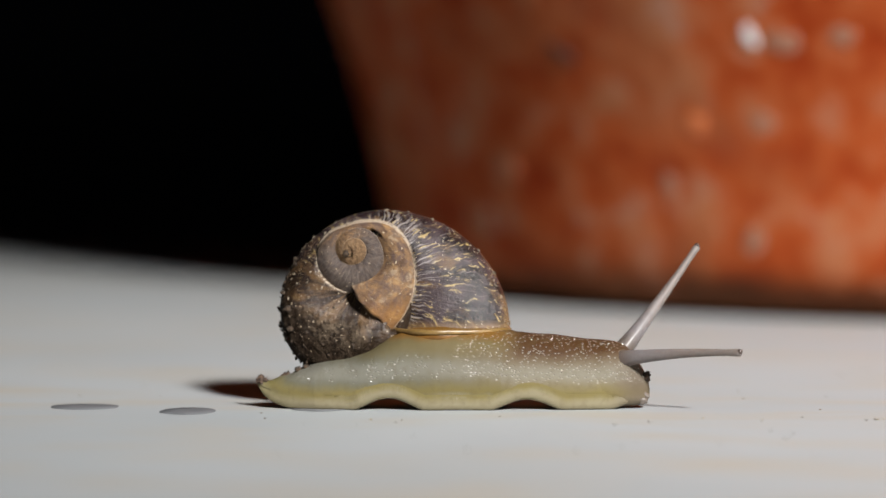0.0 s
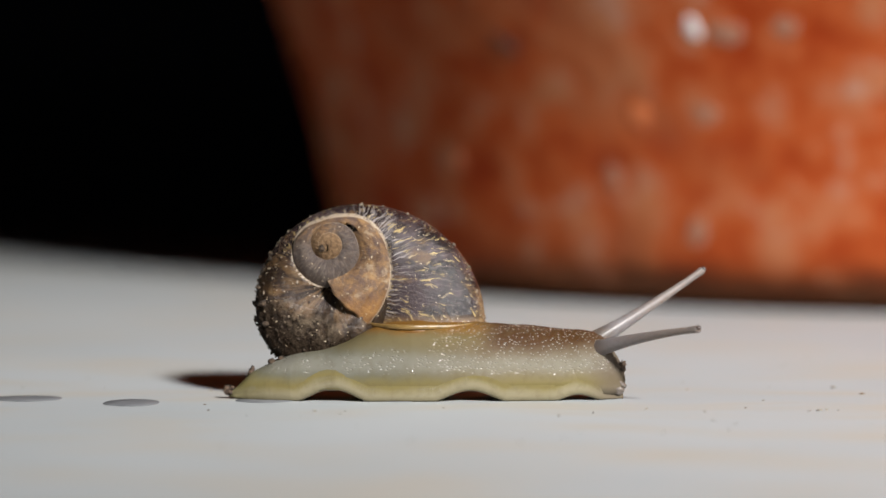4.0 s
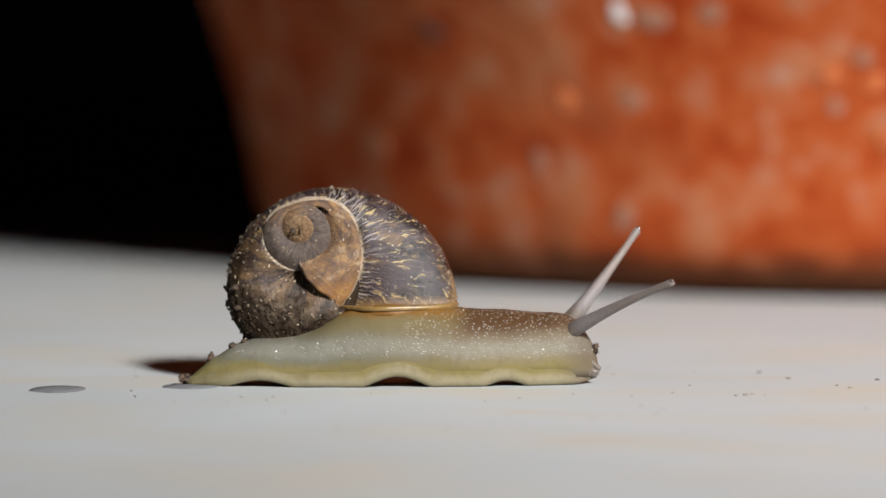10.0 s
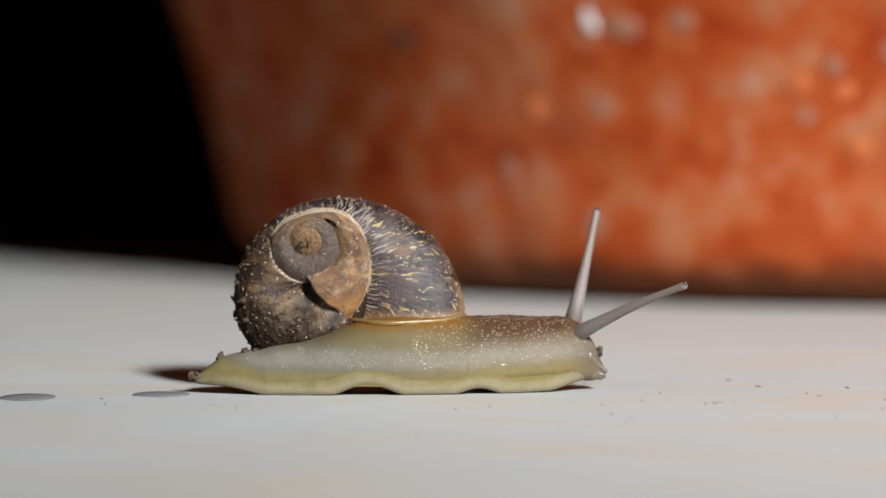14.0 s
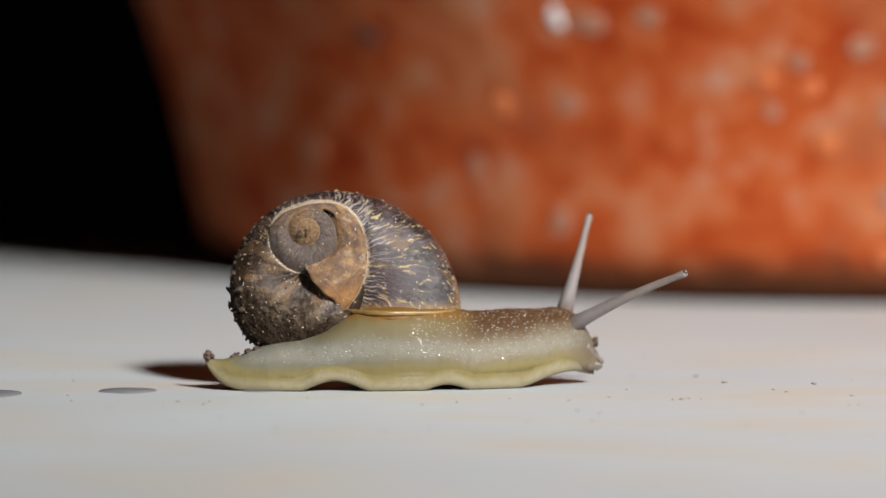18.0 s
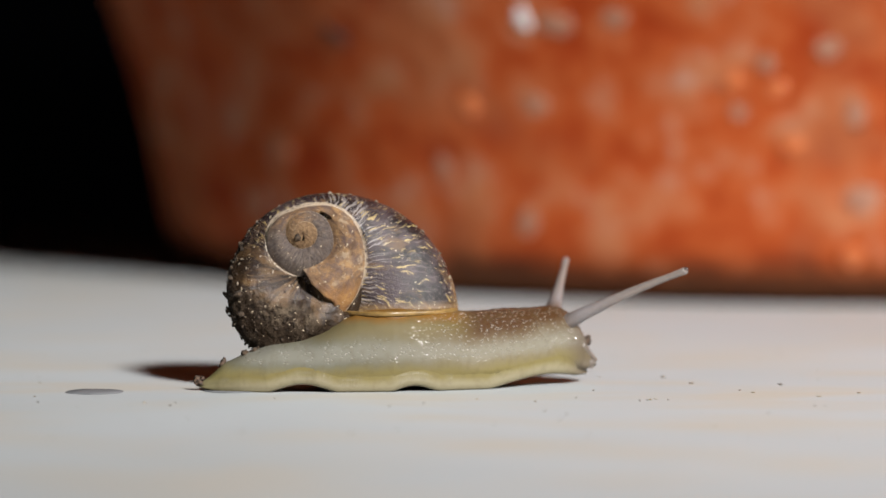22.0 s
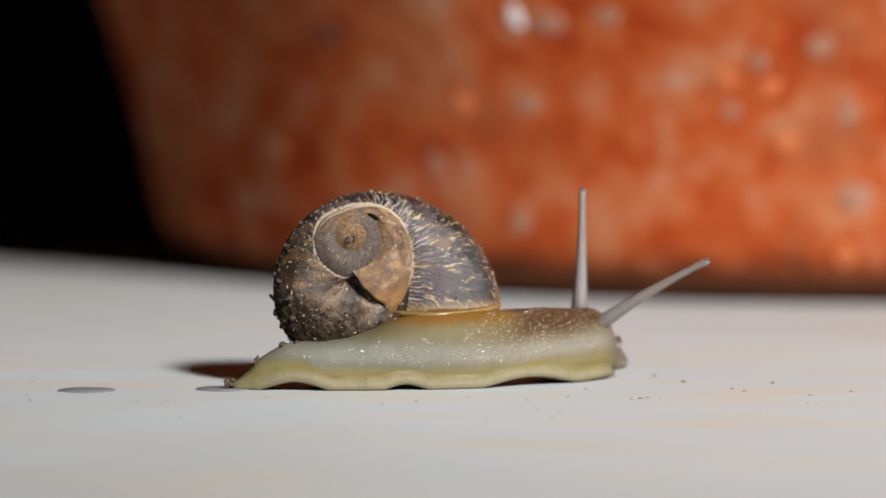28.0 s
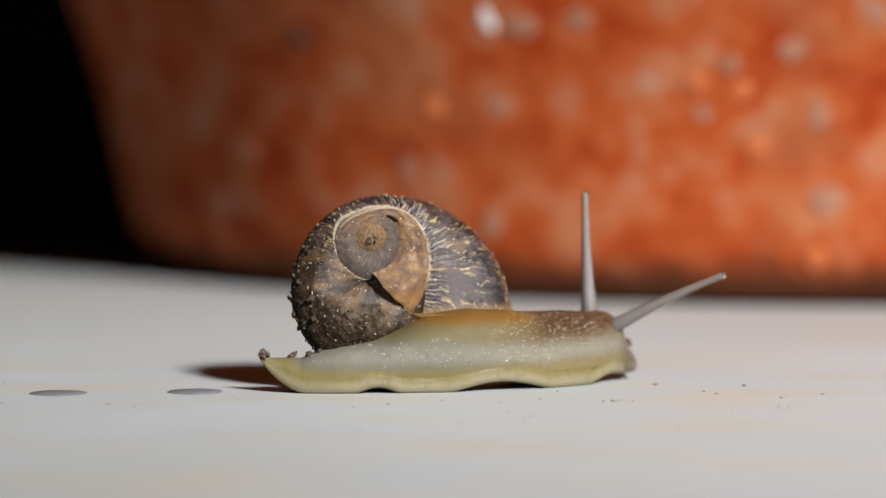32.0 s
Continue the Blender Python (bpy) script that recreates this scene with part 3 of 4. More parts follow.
def snout(name, levels, middle):
    """A rounded front end: distance along the body, half width, underside and top, mm."""
    rings = []
    for l, w, lo, hi in levels:
        ring = []
        side = lo + (hi - lo) * 0.16
        for j in range(49):
            a = math.pi * j / 48
            y = -w * math.cos(a) * (0.94 + 0.06 * math.sin(a))
            z = side + (hi - side) * (math.sin(a) ** 0.82 if 0 < j < 48 else 0.0)
            z += 0.12 * noise.noise(Vector((l * 0.35, y * 0.4, z * 0.4)))
            ring.append((l, y, z))
        for k in (0.9, 0.5, -0.5, -0.9):
            ring.append((l, w * k * 0.95, lo))
        rings.append(ring)
    verts, faces = loft(rings, cap=(False, True))
    me = mesh_from(name, [((x - middle) / 1000, y / 1000, z / 1000) for x, y, z in verts], [f[::-1] for f in faces], SKIN)
    add_vectors(me, "rest", [(x / 1000, y / 1000, z / 1000) for x, y, z in verts])
    return me


def build_muzzle(parent):
    """The mouth end, which slides forward out of the head, with its short feelers and lips."""
    levels = ((35.5, 2.9, 0.9, 6.6), (37.0, 2.8, 0.7, 6.3), (38.2, 2.6, 0.5, 5.7), (39.2, 2.4, 0.4, 5.0), (40.0, 2.2, 0.4, 4.4), (40.7, 1.95, 0.5, 3.9), (41.2, 1.6, 0.6, 3.4), (41.6, 1.2, 0.8, 2.9), (41.85, 0.7, 1.1, 2.4), (41.95, 0.1, 1.5, 1.9))
    muzzle = part("muzzle", snout("muzzle", levels, 36.0), parent, "pale translucent muzzle of the snail")
    for y, z, up in ((-1.4, 2.3, -40), (1.3, 2.4, -48)):
        me = stalk("lower_tentacle", 1.1, 0.5, 0.28, 0.33, 6)
        me.materials[0] = PALE_SKIN
        ob = part("lower_tentacle", me, muzzle)
        ob.matrix_basis = pose(0.0050, y / 1000, z / 1000, 0, -up, y * -8)
    for y, z, size in ((-1.3, 1.1, 0.7), (0.9, 1.1, 0.75), (-0.2, 1.5, 0.8)):
        ob = part("lip", lump("lip", (size / 1000, size / 1000, 0.9 * size / 1000), PALE_SKIN, int(10 * size + y), 0.25), muzzle)
        ob.matrix_basis = pose(0.0051, y / 1000, z / 1000)
    return muzzle


def stalk(name, length, base, thin, knob, count=22, curve=0.0):
    """A tapered feeler along x with a rounded tip, mm."""
    rings = []
    total = count + 6
    for i in range(total + 1):
        if i <= count:
            u = i / count
            x = -2.4 + (length + 2.4) * u
            r = thin + (base - thin) * (1 - u) ** 1.4 + 0.45 * base / 1.25 * (1 - u) ** 7 + (knob - thin) * math.exp(-((1 - u) * length / (knob * 2.0)) ** 2)
        else:
            a = math.pi / 2 * (i - count) / 6
            x, r = length + knob * math.sin(a), knob * math.cos(a) + 0.01
        z = curve * (4 * (x / length) * (1 - x / length))
        rings.append([(x / 1000, r * math.cos(q) / 1000, (z + r * math.sin(q)) / 1000) for q in (2 * math.pi * k / 18 for k in range(18))])
    verts, faces = loft(rings, cap=(True, True))
    return mesh_from(name, verts, [f[::-1] for f in faces], TENT)


# whorl by whorl, from the tip to the lip: turns before the lip, radius, depth along the axis, mm
WHORLS = ((-1.35, 3.6, 9.5), (-1, 5.2, 12.0), (-0.88, 6.75, 12.7), (-0.75, 7.15, 13.4), (-0.5, 6.3, 14.2), (-0.25, 8.4, 14.8), (0, 13.6, 15.2), (0.1, 15.5, 15.6))
# the older whorls, a low spiral dome: degrees of winding, reach of the seam from the tip, its depth, mm
SPIRE = ((-720, 0.9, 1.25), (-600, 1.4, 1.3), (-450, 1.9, 1.55), (-333, 2.1, 1.9), (-270, 2.3, 2.1), (-175, 3.0, 2.4), (-123, 4.5, 2.45), (-92, 4.9, 2.5), (0, 5.3, 2.5), (31, 4.75, 2.7), (63, 4.4, 2.9),
         (95, 4.0, 3.1), (140, 3.6, 3.3), (185, 3.75, 3.4), (221, 5.3, 3.2), (241, 6.9, 2.9), (256, 7.8, 2.6), (290, 9.6, 2.3), (334, 12.1, 1.7))
# how far the last whorl is drawn towards the tip's side, mm
DRAWN = ((-1.35, -2.5), (-1, -0.8), (-0.9, 1.5), (-0.82, 1.6), (-0.71, 0.9), (-0.6, 1.6), (-0.5, 2.4), (-0.4, 2.8), (-0.305, 2.8), (-0.22, 2.0), (-0.15, 1.3), (-0.1, 0.6), (0, 0.0), (0.1, 0.0))
GIRTH = ((-1.35, 0.6), (-1, 0.628), (-0.75, 0.71), (-0.45, 0.613), (0, 0.612), (0.1, 0.6))
AXIS_TURN, AXIS_LEAN, PHASE = -0.108, 0.425, -0.355
LEVEL = 0.36                     # how far the spire is pressed level
MOUTH = -10.1                    # level of the shell's mouth below its tip


def hermite(knots, values, x):
    k, v = np.array(knots, float), np.array(values, float)
    m = np.gradient(v, k)
    i = np.clip(np.searchsorted(k, x) - 1, 0, len(k) - 2)
    h = k[i + 1] - k[i]
    t = (x - k[i]) / h
    return (2 * t**3 - 3 * t**2 + 1) * v[i] + (t**3 - 2 * t**2 + t) * h * m[i] + (-2 * t**3 + 3 * t**2) * v[i + 1] + (t**3 - t**2) * h * m[i + 1]


def seam_at(f):
    """Reach and depth of the spire's seam at a winding."""
    turns = [p[0] for p in SPIRE]
    return float(hermite(turns, [p[1] for p in SPIRE], f)), float(np.interp(f, turns, [p[2] for p in SPIRE]))


def under_spire(x, z):
    """The least depth at which the last whorl passes behind the older ones, mm."""
    rho, f = math.hypot(x, z), (-85.1 - math.degrees(math.atan2(z, x))) % 360
    if f > 334:
        f -= 360
    (r0, y0), (r1, y1) = seam_at(f - 360 if f > 0 else f - 300), seam_at(f)
    if rho > r1:
        return -99.0
    w = min(max((rho - r0) / (r1 - r0), 0.0), 1.0)
    return y0 + (y1 - y0) * w + 0.35 * ease((r1 - rho) / 0.4)


def build_spire(verts, tags, faces):
    """Adds the older whorls to the shell; gives the places of their outer seam."""

    across, rim, first = 22, [], len(verts)
    winds = [-700 + 2.5 * i for i in range(int(1034 / 2.5) + 1)]

    def place(f):
        """The seam's place across the axis and its depth; the first whorl sits off the axis."""
        r, y = seam_at(max(f, -720))
        a, off = radians(-85.1 - f), ease((-110 - f) / 160)
        return np.array((r * math.cos(a) + 0.85 * off, r * math.sin(a) + 0.5 * off)), y
    for f in winds:
        (p0, y0), (p1, y1) = place(f - 360), place(f)
        if f < -360:
            p0, y0 = np.array((0.85, 0.5)), 1.05
        # the broken edge overlaps the whorl before it
        lap = ease((f - 285) / 40)
        p0, y0 = p0 * (1 - 1.7 * lap / max(np.linalg.norm(p0), 1.8)), y0 - 0.35 * lap
        width = float(np.linalg.norm(p1 - p0))
        a = radians(-85.1 - f)
        swell = 0.08 + 0.16 * ease((f + 330) / 220)
        ragged = 0.35 * noise.noise(Vector((f * 0.05, 3, 1))) if f > 320 else 0.0
        for j in range(across + 3):
            v = min(j / across, 1.0)
            px, pz = p0 + (p1 - p0) * v
            y = y0 + (y1 - y0) * v - swell * width * math.sin(math.pi * v) ** 0.85
            y += 0.09 * noise.noise(Vector((f * 0.06, v * 3, 2.0))) + 0.06 * noise.noise(Vector((f * 0.3, v * 4, 5.0)))
            # an old crack along the inner seam
            if 228 < f < 250:
                y += 0.9 * ease((f - 228) / 5) * ease((250 - f) / 5) * ease((0.26 + 0.06 * noise.noise(Vector((f * 0.3, 0, 0))) - v) / 0.05)
            if j > across:
                y += 0.5 * (j - across) ** 2
                px, pz = px * (1 - 0.01 * (j - across)), pz * (1 - 0.01 * (j - across))
            turn = -radians(ragged * 6 + 9 * noise.noise(Vector((v * 5, 7, 0)))) * ease((f - 322) / 10) - radians(24 * (1 - v)) * ease((f - 285) / 49)
            verts.append(((px * math.cos(turn) - pz * math.sin(turn)) / 1000, y / 1000, (px * math.sin(turn) + pz * math.cos(turn)) / 1000))
            tags.append((-0.9 + (f - 334) / 360, 3 * v, max(0.02, (1 - v) * width)))
        if f >= 0:
            rim.append(tuple(p1 / 1000))
    # the broken end has thickness
    n = across + 3
    last = len(verts) - n
    for j in range(n):
        x, y, z = verts[last + j]
        verts.append((x + 0.00025, y + 0.0004, z + 0.0001))
        tags.append(tags[last + j])
    for i in range(len(winds)):
        for j in range(n - 1):
            k = first + i * n + j
            faces.append((k, k + n, k + n + 1, k + 1))
    return rim


def build_shell(parent):
    first = -1.3
    per, around = 150, 72
    last = WHORLS[-1][0]
    count = int((last - first) * per)
    g = np.linspace(first, last, count + 1)
    r = np.exp(hermite([w[0] for w in WHORLS], np.log([w[1] for w in WHORLS]), g))
    deep = np.exp(hermite([w[0] for w in WHORLS], np.log([w[2] + 6.0 for w in WHORLS]), g)) - 6.0
    girth = hermite([w[0] for w in GIRTH], [w[1] for w in GIRTH], g)
    drawn = np.interp(g, [d[0] for d in DRAWN], [d[1] for d in DRAWN])
    flat = 0.6 - 0.27 * np.array([ease((-0.8 - w) / 0.5) for w in g])
    az, el = AXIS_TURN, AXIS_LEAN
    a = np.array((math.sin(az) * math.cos(el), -math.cos(az) * math.cos(el), math.sin(el)))
    u = np.cross((0, 0, 1.0), a)
    u /= np.linalg.norm(u)
    v = np.cross(a, u)
    q = np.linspace(0, 2 * math.pi, around, endpoint=False)
    verts, tags = [], []
    for i in range(count + 1):
        t = PHASE - 2 * math.pi * g[i]
        e = math.cos(t) * u + math.sin(t) * v
        for k in range(around):
            swell = 1.0
            n = noise.noise(Vector((g[i] * 9, math.cos(q[k]) * 2, math.sin(q[k]) * 2)))
            swell += 0.012 * n
            swell += 0.034 * ease((-0.40 - g[i]) / 0.15) * noise.noise(Vector((g[i] * 42, math.cos(q[k]) * 6, math.sin(q[k]) * 6)))
            w = r[i] * girth[i] * swell
            mid = e * r[i] - a * deep[i]
            mid[1] *= LEVEL
            mid[1] += 0.9 * ease((g[i] + 1.08) / 0.3)
            full = 1.0 if math.sin(q[k]) > 0 else 1.0 + 0.7 * ease((g[i] + 1.0) / 0.3)
            inward = 1.0 if math.cos(q[k]) > 0 else 1.0 + 0.75 * ease((-0.3 - g[i]) / 0.2)
            p = mid + e * w * inward * math.cos(q[k]) + a * w * flat[i] * full * math.sin(q[k])
            if g[i] > -0.4:
                p[2] = max(p[2], MOUTH)
            p[1] -= drawn[i] * (0.5 - 0.5 * math.cos(q[k])) ** 0.7
            p[1] = max(p[1], under_spire(p[0], p[2]))
            verts.append(tuple(p / 1000))
            tags.append((max(g[i], -0.89), q[k], 9.0))
    n = around
    faces = []
    for i in range(count):
        for k in range(n):
            m = (k + 1) % n
            faces.append((i * n + k, i * n + m, (i + 1) * n + m, (i + 1) * n + k))
    faces.append(tuple(range(n)))
    rim = build_spire(verts, tags, faces)
    tree = KDTree(len(rim))
    for i, (x, z) in enumerate(rim):
        tree.insert((x, z, 0), i)
    tree.balance()
    for i in range((count + 1) * around):
        tags[i] = (tags[i][0], tags[i][1], tree.find((verts[i][0], verts[i][2], 0))[2] * 1000)
    me = mesh_from("shell", verts, faces, SHELL)
    add_vectors(me, "spiral", tags)
    shell = part("shell", me, parent, "worn brown spiral shell with tan inner whorls and dried earth")
    # amber rim of the mouth, where the last whorl ends level over the back
    pts = np.array(verts[(count + 1 - int(0.4 * per)) * around:(count + 1) * around]) * 1000
    edge = pts[pts[:, 2] < MOUTH + 0.25]
    cx, cy = (edge[:, 0].min() + edge[:, 0].max()) / 2, (edge[:, 1].min() + edge[:, 1].max()) / 2
    rings, collar = [], []
    for k in range(73):
        ang = 2 * math.pi * k / 72
        d = np.array((math.cos(ang), math.sin(ang)))
        far = ((edge[:, :2] - (cx, cy)) @ d)
        lateral = np.abs((edge[:, :2] - (cx, cy)) @ np.array((-d[1], d[0])))
        near = far[lateral < 0.6]
        reach = float(near.max()) if len(near) else float(far.max())
        fat = 0.34 + 0.16 * noise.noise(Vector((ang * 2, 0, 0)))
        rings.append([((cx + (reach - 0.15 + fat * 0.7 * math.cos(b)) * d[0]) / 1000, (cy + (reach - 0.15 + fat * 0.7 * math.cos(b)) * d[1]) / 1000, (MOUTH - 0.2 + fat * math.sin(b)) / 1000)
                      for b in (2 * math.pi * h / 10 for h in range(10))])
        ring = []
        for h in range(10):
            b = 2 * math.pi * h / 10
            out, up = reach - 0.75 + 0.55 * math.cos(b), MOUTH - 0.75 + 0.65 * math.sin(b) + 0.12 * noise.noise(Vector((ang * 3, 5, 0)))
            ring.append(((cx + out * d[0]) / 1000, (cy + out * d[1]) / 1000, up / 1000))
        collar.append(ring)
    mv, mf = loft(collar)
    part("mantle_collar", mesh_from("mantle_collar", mv, mf, MANTLE), shell, "amber fleshy mantle collar under the shell's mouth")
    lv, lf = loft(rings)
    part("lip", mesh_from("shell_lip", lv, lf, LIP), shell, "amber growing edge of the shell's mouth")
    return shell, me


snail = new("snail")
tagged(snail, "garden snail with worn brown shell crawling over the slab", "snail")
body_pieces = sliced("body_segment", lambda l, s: body_ring(l, 44, s), -TAIL, 35.5, 26, 5, SKIN, snail, True)
foot_pieces = sliced("foot_segment", foot_ring, -TAIL, 39.9, 86, 2, SKIN, snail, True, 0.45)
head = build_head(snail)
muzzle = build_muzzle(snail)
near_tentacle = part("tentacle", stalk("tentacle", 18.2, 1.12, 0.42, 0.52, curve=0.3), snail, "grey translucent eye tentacle")
far_tentacle = part("tentacle", stalk("tentacle", 17.1, 1.25, 0.42, 0.5, curve=-0.15), snail, "grey translucent eye tentacle")
for stem, tip in ((near_tentacle, 18.4), (far_tentacle, 17.3)):
    ob = part("eye", lump("eye", (0.00036, 0.00036, 0.00036), EYE_DARK, 5, 0.05), stem, "small dark eye")
    ob.matrix_basis = pose((tip + 0.12) / 1000, -0.00012, 0.00012)
shell, shell_mesh = build_shell(snail)


# ---- earth on the snail ----
def build_crumbs():
    rnd = random.Random(11)
    co = [v.co.copy() for v in shell_mesh.vertices]
    no = [v.normal.copy() for v in shell_mesh.vertices]
    tag = shell_mesh.attributes["spiral"].data
    shapes = [(lump("soil_crumb", (0.00034, 0.00026, 0.00022), EARTH, 20 + i, 0.9, 5), lump("soil_crumb", (0.00034, 0.00022, 0.00014), EARTH_PALE, 40 + i, 0.95, 5)) for i in range(5)]
    made = 0
    while made < 150:
        i = rnd.randrange(len(co))
        p, n, g = co[i] * 1000, no[i], tag[i].vector[0]
        low = p.z + 0.5 * p.x
        facing = -n.y
        if g < -0.885 or g > -0.1 or facing < -0.25 or tag[i].vector[2] < 0.9:
            continue
        if low > -4 and rnd.random() > 0.12 or g > -0.35 and rnd.random() > 0.05:
            continue
        shape = shapes[rnd.randrange(5)][0 if low < -8 and rnd.random() < 0.7 else 1]
        ob = part("soil_crumb", shape, shell)
        k = 0.24 + 0.6 * rnd.random() ** 2
        ob.matrix_basis = Matrix.LocRotScale(co[i] + n * 0.00005, Euler((rnd.uniform(0, 6), rnd.uniform(0, 6), rnd.uniform(0, 6))), (k, k, k))
        made += 1
    # dark earth along the rough lower back
    made = 0
    while made < 110:
        i = rnd.randrange(len(co))
        p, n, g = co[i] * 1000, no[i], tag[i].vector[0]
        if g < -0.86 or g > -0.36 or abs(n.y) > 0.5 or tag[i].vector[2] < 1.0 or p.z > -1 + 4 * rnd.random() or p.z + 0.4 * p.x > -1:
            continue
        ob = part("soil_crumb", shapes[rnd.randrange(5)][0], shell)
        k = 0.5 + 0.9 * rnd.random() ** 2
        ob.matrix_basis = Matrix.LocRotScale(co[i] + n * 0.0001, Euler((rnd.uniform(0, 6), rnd.uniform(0, 6), rnd.uniform(0, 6))), (k, k, k))
        made += 1
    # pale flakes of the worn skin along the crown and the growing edge
    flakes = [lump("shell_flake", (0.00034, 0.0002, 0.0001), EARTH_PALE, 140 + i, 0.9, 5) for i in range(4)]
    made = 0
    while made < 120:
        i = rnd.randrange(len(co))
        p, n, g = co[i] * 1000, no[i], tag[i].vector[0]
        crown = n.z > 0.55 and n.y > -0.75
        edge = g > -0.2 and p.x > 19.0 and n.x > 0.4
        if g < -0.8 or not (crown or edge) or n.y > 0.3 or rnd.random() > (1.0 if edge else 0.25):
            continue
        ob = part("shell_flake", flakes[rnd.randrange(4)], shell)
        k = 0.3 + 0.6 * rnd.random() ** 2
        ob.matrix_basis = Matrix.LocRotScale(co[i] + n * 0.00004, n.to_track_quat("Z", "Y") @ Euler((rnd.uniform(-0.6, 0.6), rnd.uniform(-0.6, 0.6), rnd.uniform(0, 6))).to_quaternion(), (k, k, k))
        made += 1
    ob = part("pit", lump("pit", (0.00034, 0.00022, 0.00046), EARTH, 88, 0.5), shell, "small dark pit beside the tip of the shell")
    ob.matrix_basis = pose(0.00005, 0.00106, 0.0, 0, 25, 0)
    # clods hanging from the lowest edge
    for x, z, s, seed in ((-1.2, -15.1, 0.8, 3), (0.4, -15.0, 0.45, 11), (4.2, -13.6, 0.6, 4), (-8.0, -7.5, 0.45, 5), (-7.6, -10.2, 0.5, 6), (-5.4, -12.7, 0.55, 7), (6.6, -11.6, 0.5, 8), (1.6, -14.6, 0.5, 9)):
        ob = part("soil_clod", lump("soil_clod", (s / 1000, s / 1200, s / 1400), EARTH, seed, 0.7), shell)
        ob.matrix_basis = pose(x / 1000, 0.0022, z / 1000, 20 * seed, 0, 35 * seed)
    tail = body_pieces[0]
    for x, z, s, seed in ((-0.35, 0.7, 0.5, 12), (-0.75, 1.0, 0.36, 13), (-0.2, 1.2, 0.34, 14), (-0.9, 0.6, 0.32, 19)):
        ob = part("soil_crumb", lump("soil_crumb", (s / 1000, s / 1100, s / 1000), EARTH_MIX, seed, 1.0), tail[0], "dark soil stuck to the tail tip")
        ob.matrix_basis = pose(x / 1000, -0.0004, z / 1000, 30 * seed, 15 * seed, 0)
    ob = part("soil_crumb", lump("soil_crumb", (0.0003, 0.00028, 0.0006), EARTH_MIX, 31, 1.1), body_pieces[6][0], "upright crumb of soil on the tail")
    ob.matrix_basis = pose(0, -0.0003, body_form(-TAIL + 3.3)[1] / 1000 + 0.0002, 0, 15, 0)
    for piece, z, s, seed in ((13, body_form(-TAIL + 6.75)[1], 0.4, 16), (16, body_form(-TAIL + 8.25)[1], 0.34, 17)):
        ob = part("soil_crumb", lump("soil_crumb", (s * 1.4 / 1000, s / 1000, s / 1000), EARTH, seed, 0.6), body_pieces[piece][0])
        ob.matrix_basis = pose(0, -0.0008, z / 1000)


build_crumbs()


# ---- marks on the pot ----
def build_flecks():
    spots = (("lime_splash", -119.8, 0.0520, 1.35, 2.3, LIME, 25, "white lime splash on the clay"), ("chalk_stain", -117.6, 0.0508, 3.4, 1.6, PALE_CLAY, 0, "pale chalky stain beside the splash"),
             ("chip", -135.1, 0.0495, 1.1, 3.2, DARK_CLAY, 55, "dark slanting chip in the clay"),
             ("clay_fleck", -124.8, 0.0360, 2.1, 2.1, BRIGHT_CLAY, 0, ""), ("clay_fleck", -106.2, 0.0410, 1.6, 1.7, BRIGHT_CLAY, 0, ""), ("clay_fleck", -103.3, 0.0392, 1.8, 1.7, BRIGHT_CLAY, 0, ""),
             ("clay_fleck", -102.4, 0.0295, 1.8, 1.6, BRIGHT_CLAY, 0, ""), ("clay_fleck", -98.5, 0.0090, 2.0, 2.0, BRIGHT_CLAY, 0, ""), ("clay_fleck", -142.6, 0.0270, 1.2, 1.4, BRIGHT_CLAY, 0, ""),
             ("chalk_stain", -119.7, 0.0365, 1.7, 1.7, PALE_CLAY, 0, ""), ("chalk_stain", -103.9, 0.0438, 1.5, 1.8, PALE_CLAY, 0, ""), ("chalk_stain", -97.9, 0.0198, 2.8, 2.6, PALE_CLAY, 10, ""),
             ("chalk_stain", -127.5, 0.0245, 1.7, 2.4, PALE_CLAY, 0, ""), ("chalk_stain", -121.1, 0.0145, 1.8, 2.4, PALE_CLAY, 0, ""), ("chalk_stain", -147.4, 0.0165, 2.0, 2.4, PALE_CLAY, 0, ""),
             ("chalk_stain", -98.3, 0.0348, 1.5, 2.4, PALE_CLAY, 0, ""), ("chalk_stain", -105.8, 0.0352, 1.4, 1.4, PALE_CLAY, 0, ""), ("chalk_stain", -113.5, 0.0520, 2.2, 2.0, PALE_CLAY, 0, ""),
             ("chalk_stain", -100.1, 0.0465, 2.2, 2.0, PALE_CLAY, 0, ""), ("chalk_stain", -94.8, 0.0530, 1.8, 2.2, PALE_CLAY, 0, ""))
    for i, (name, angle, z, wide, high, mat, tilt, label) in enumerate(spots):
        pot_fleck(pot, name, angle, z, wide / 1000, high / 1000, mat, 60 + i, tilt, 0.0004 if name in ("chip", "lime_splash") else 0.0001, label)


build_flecks()


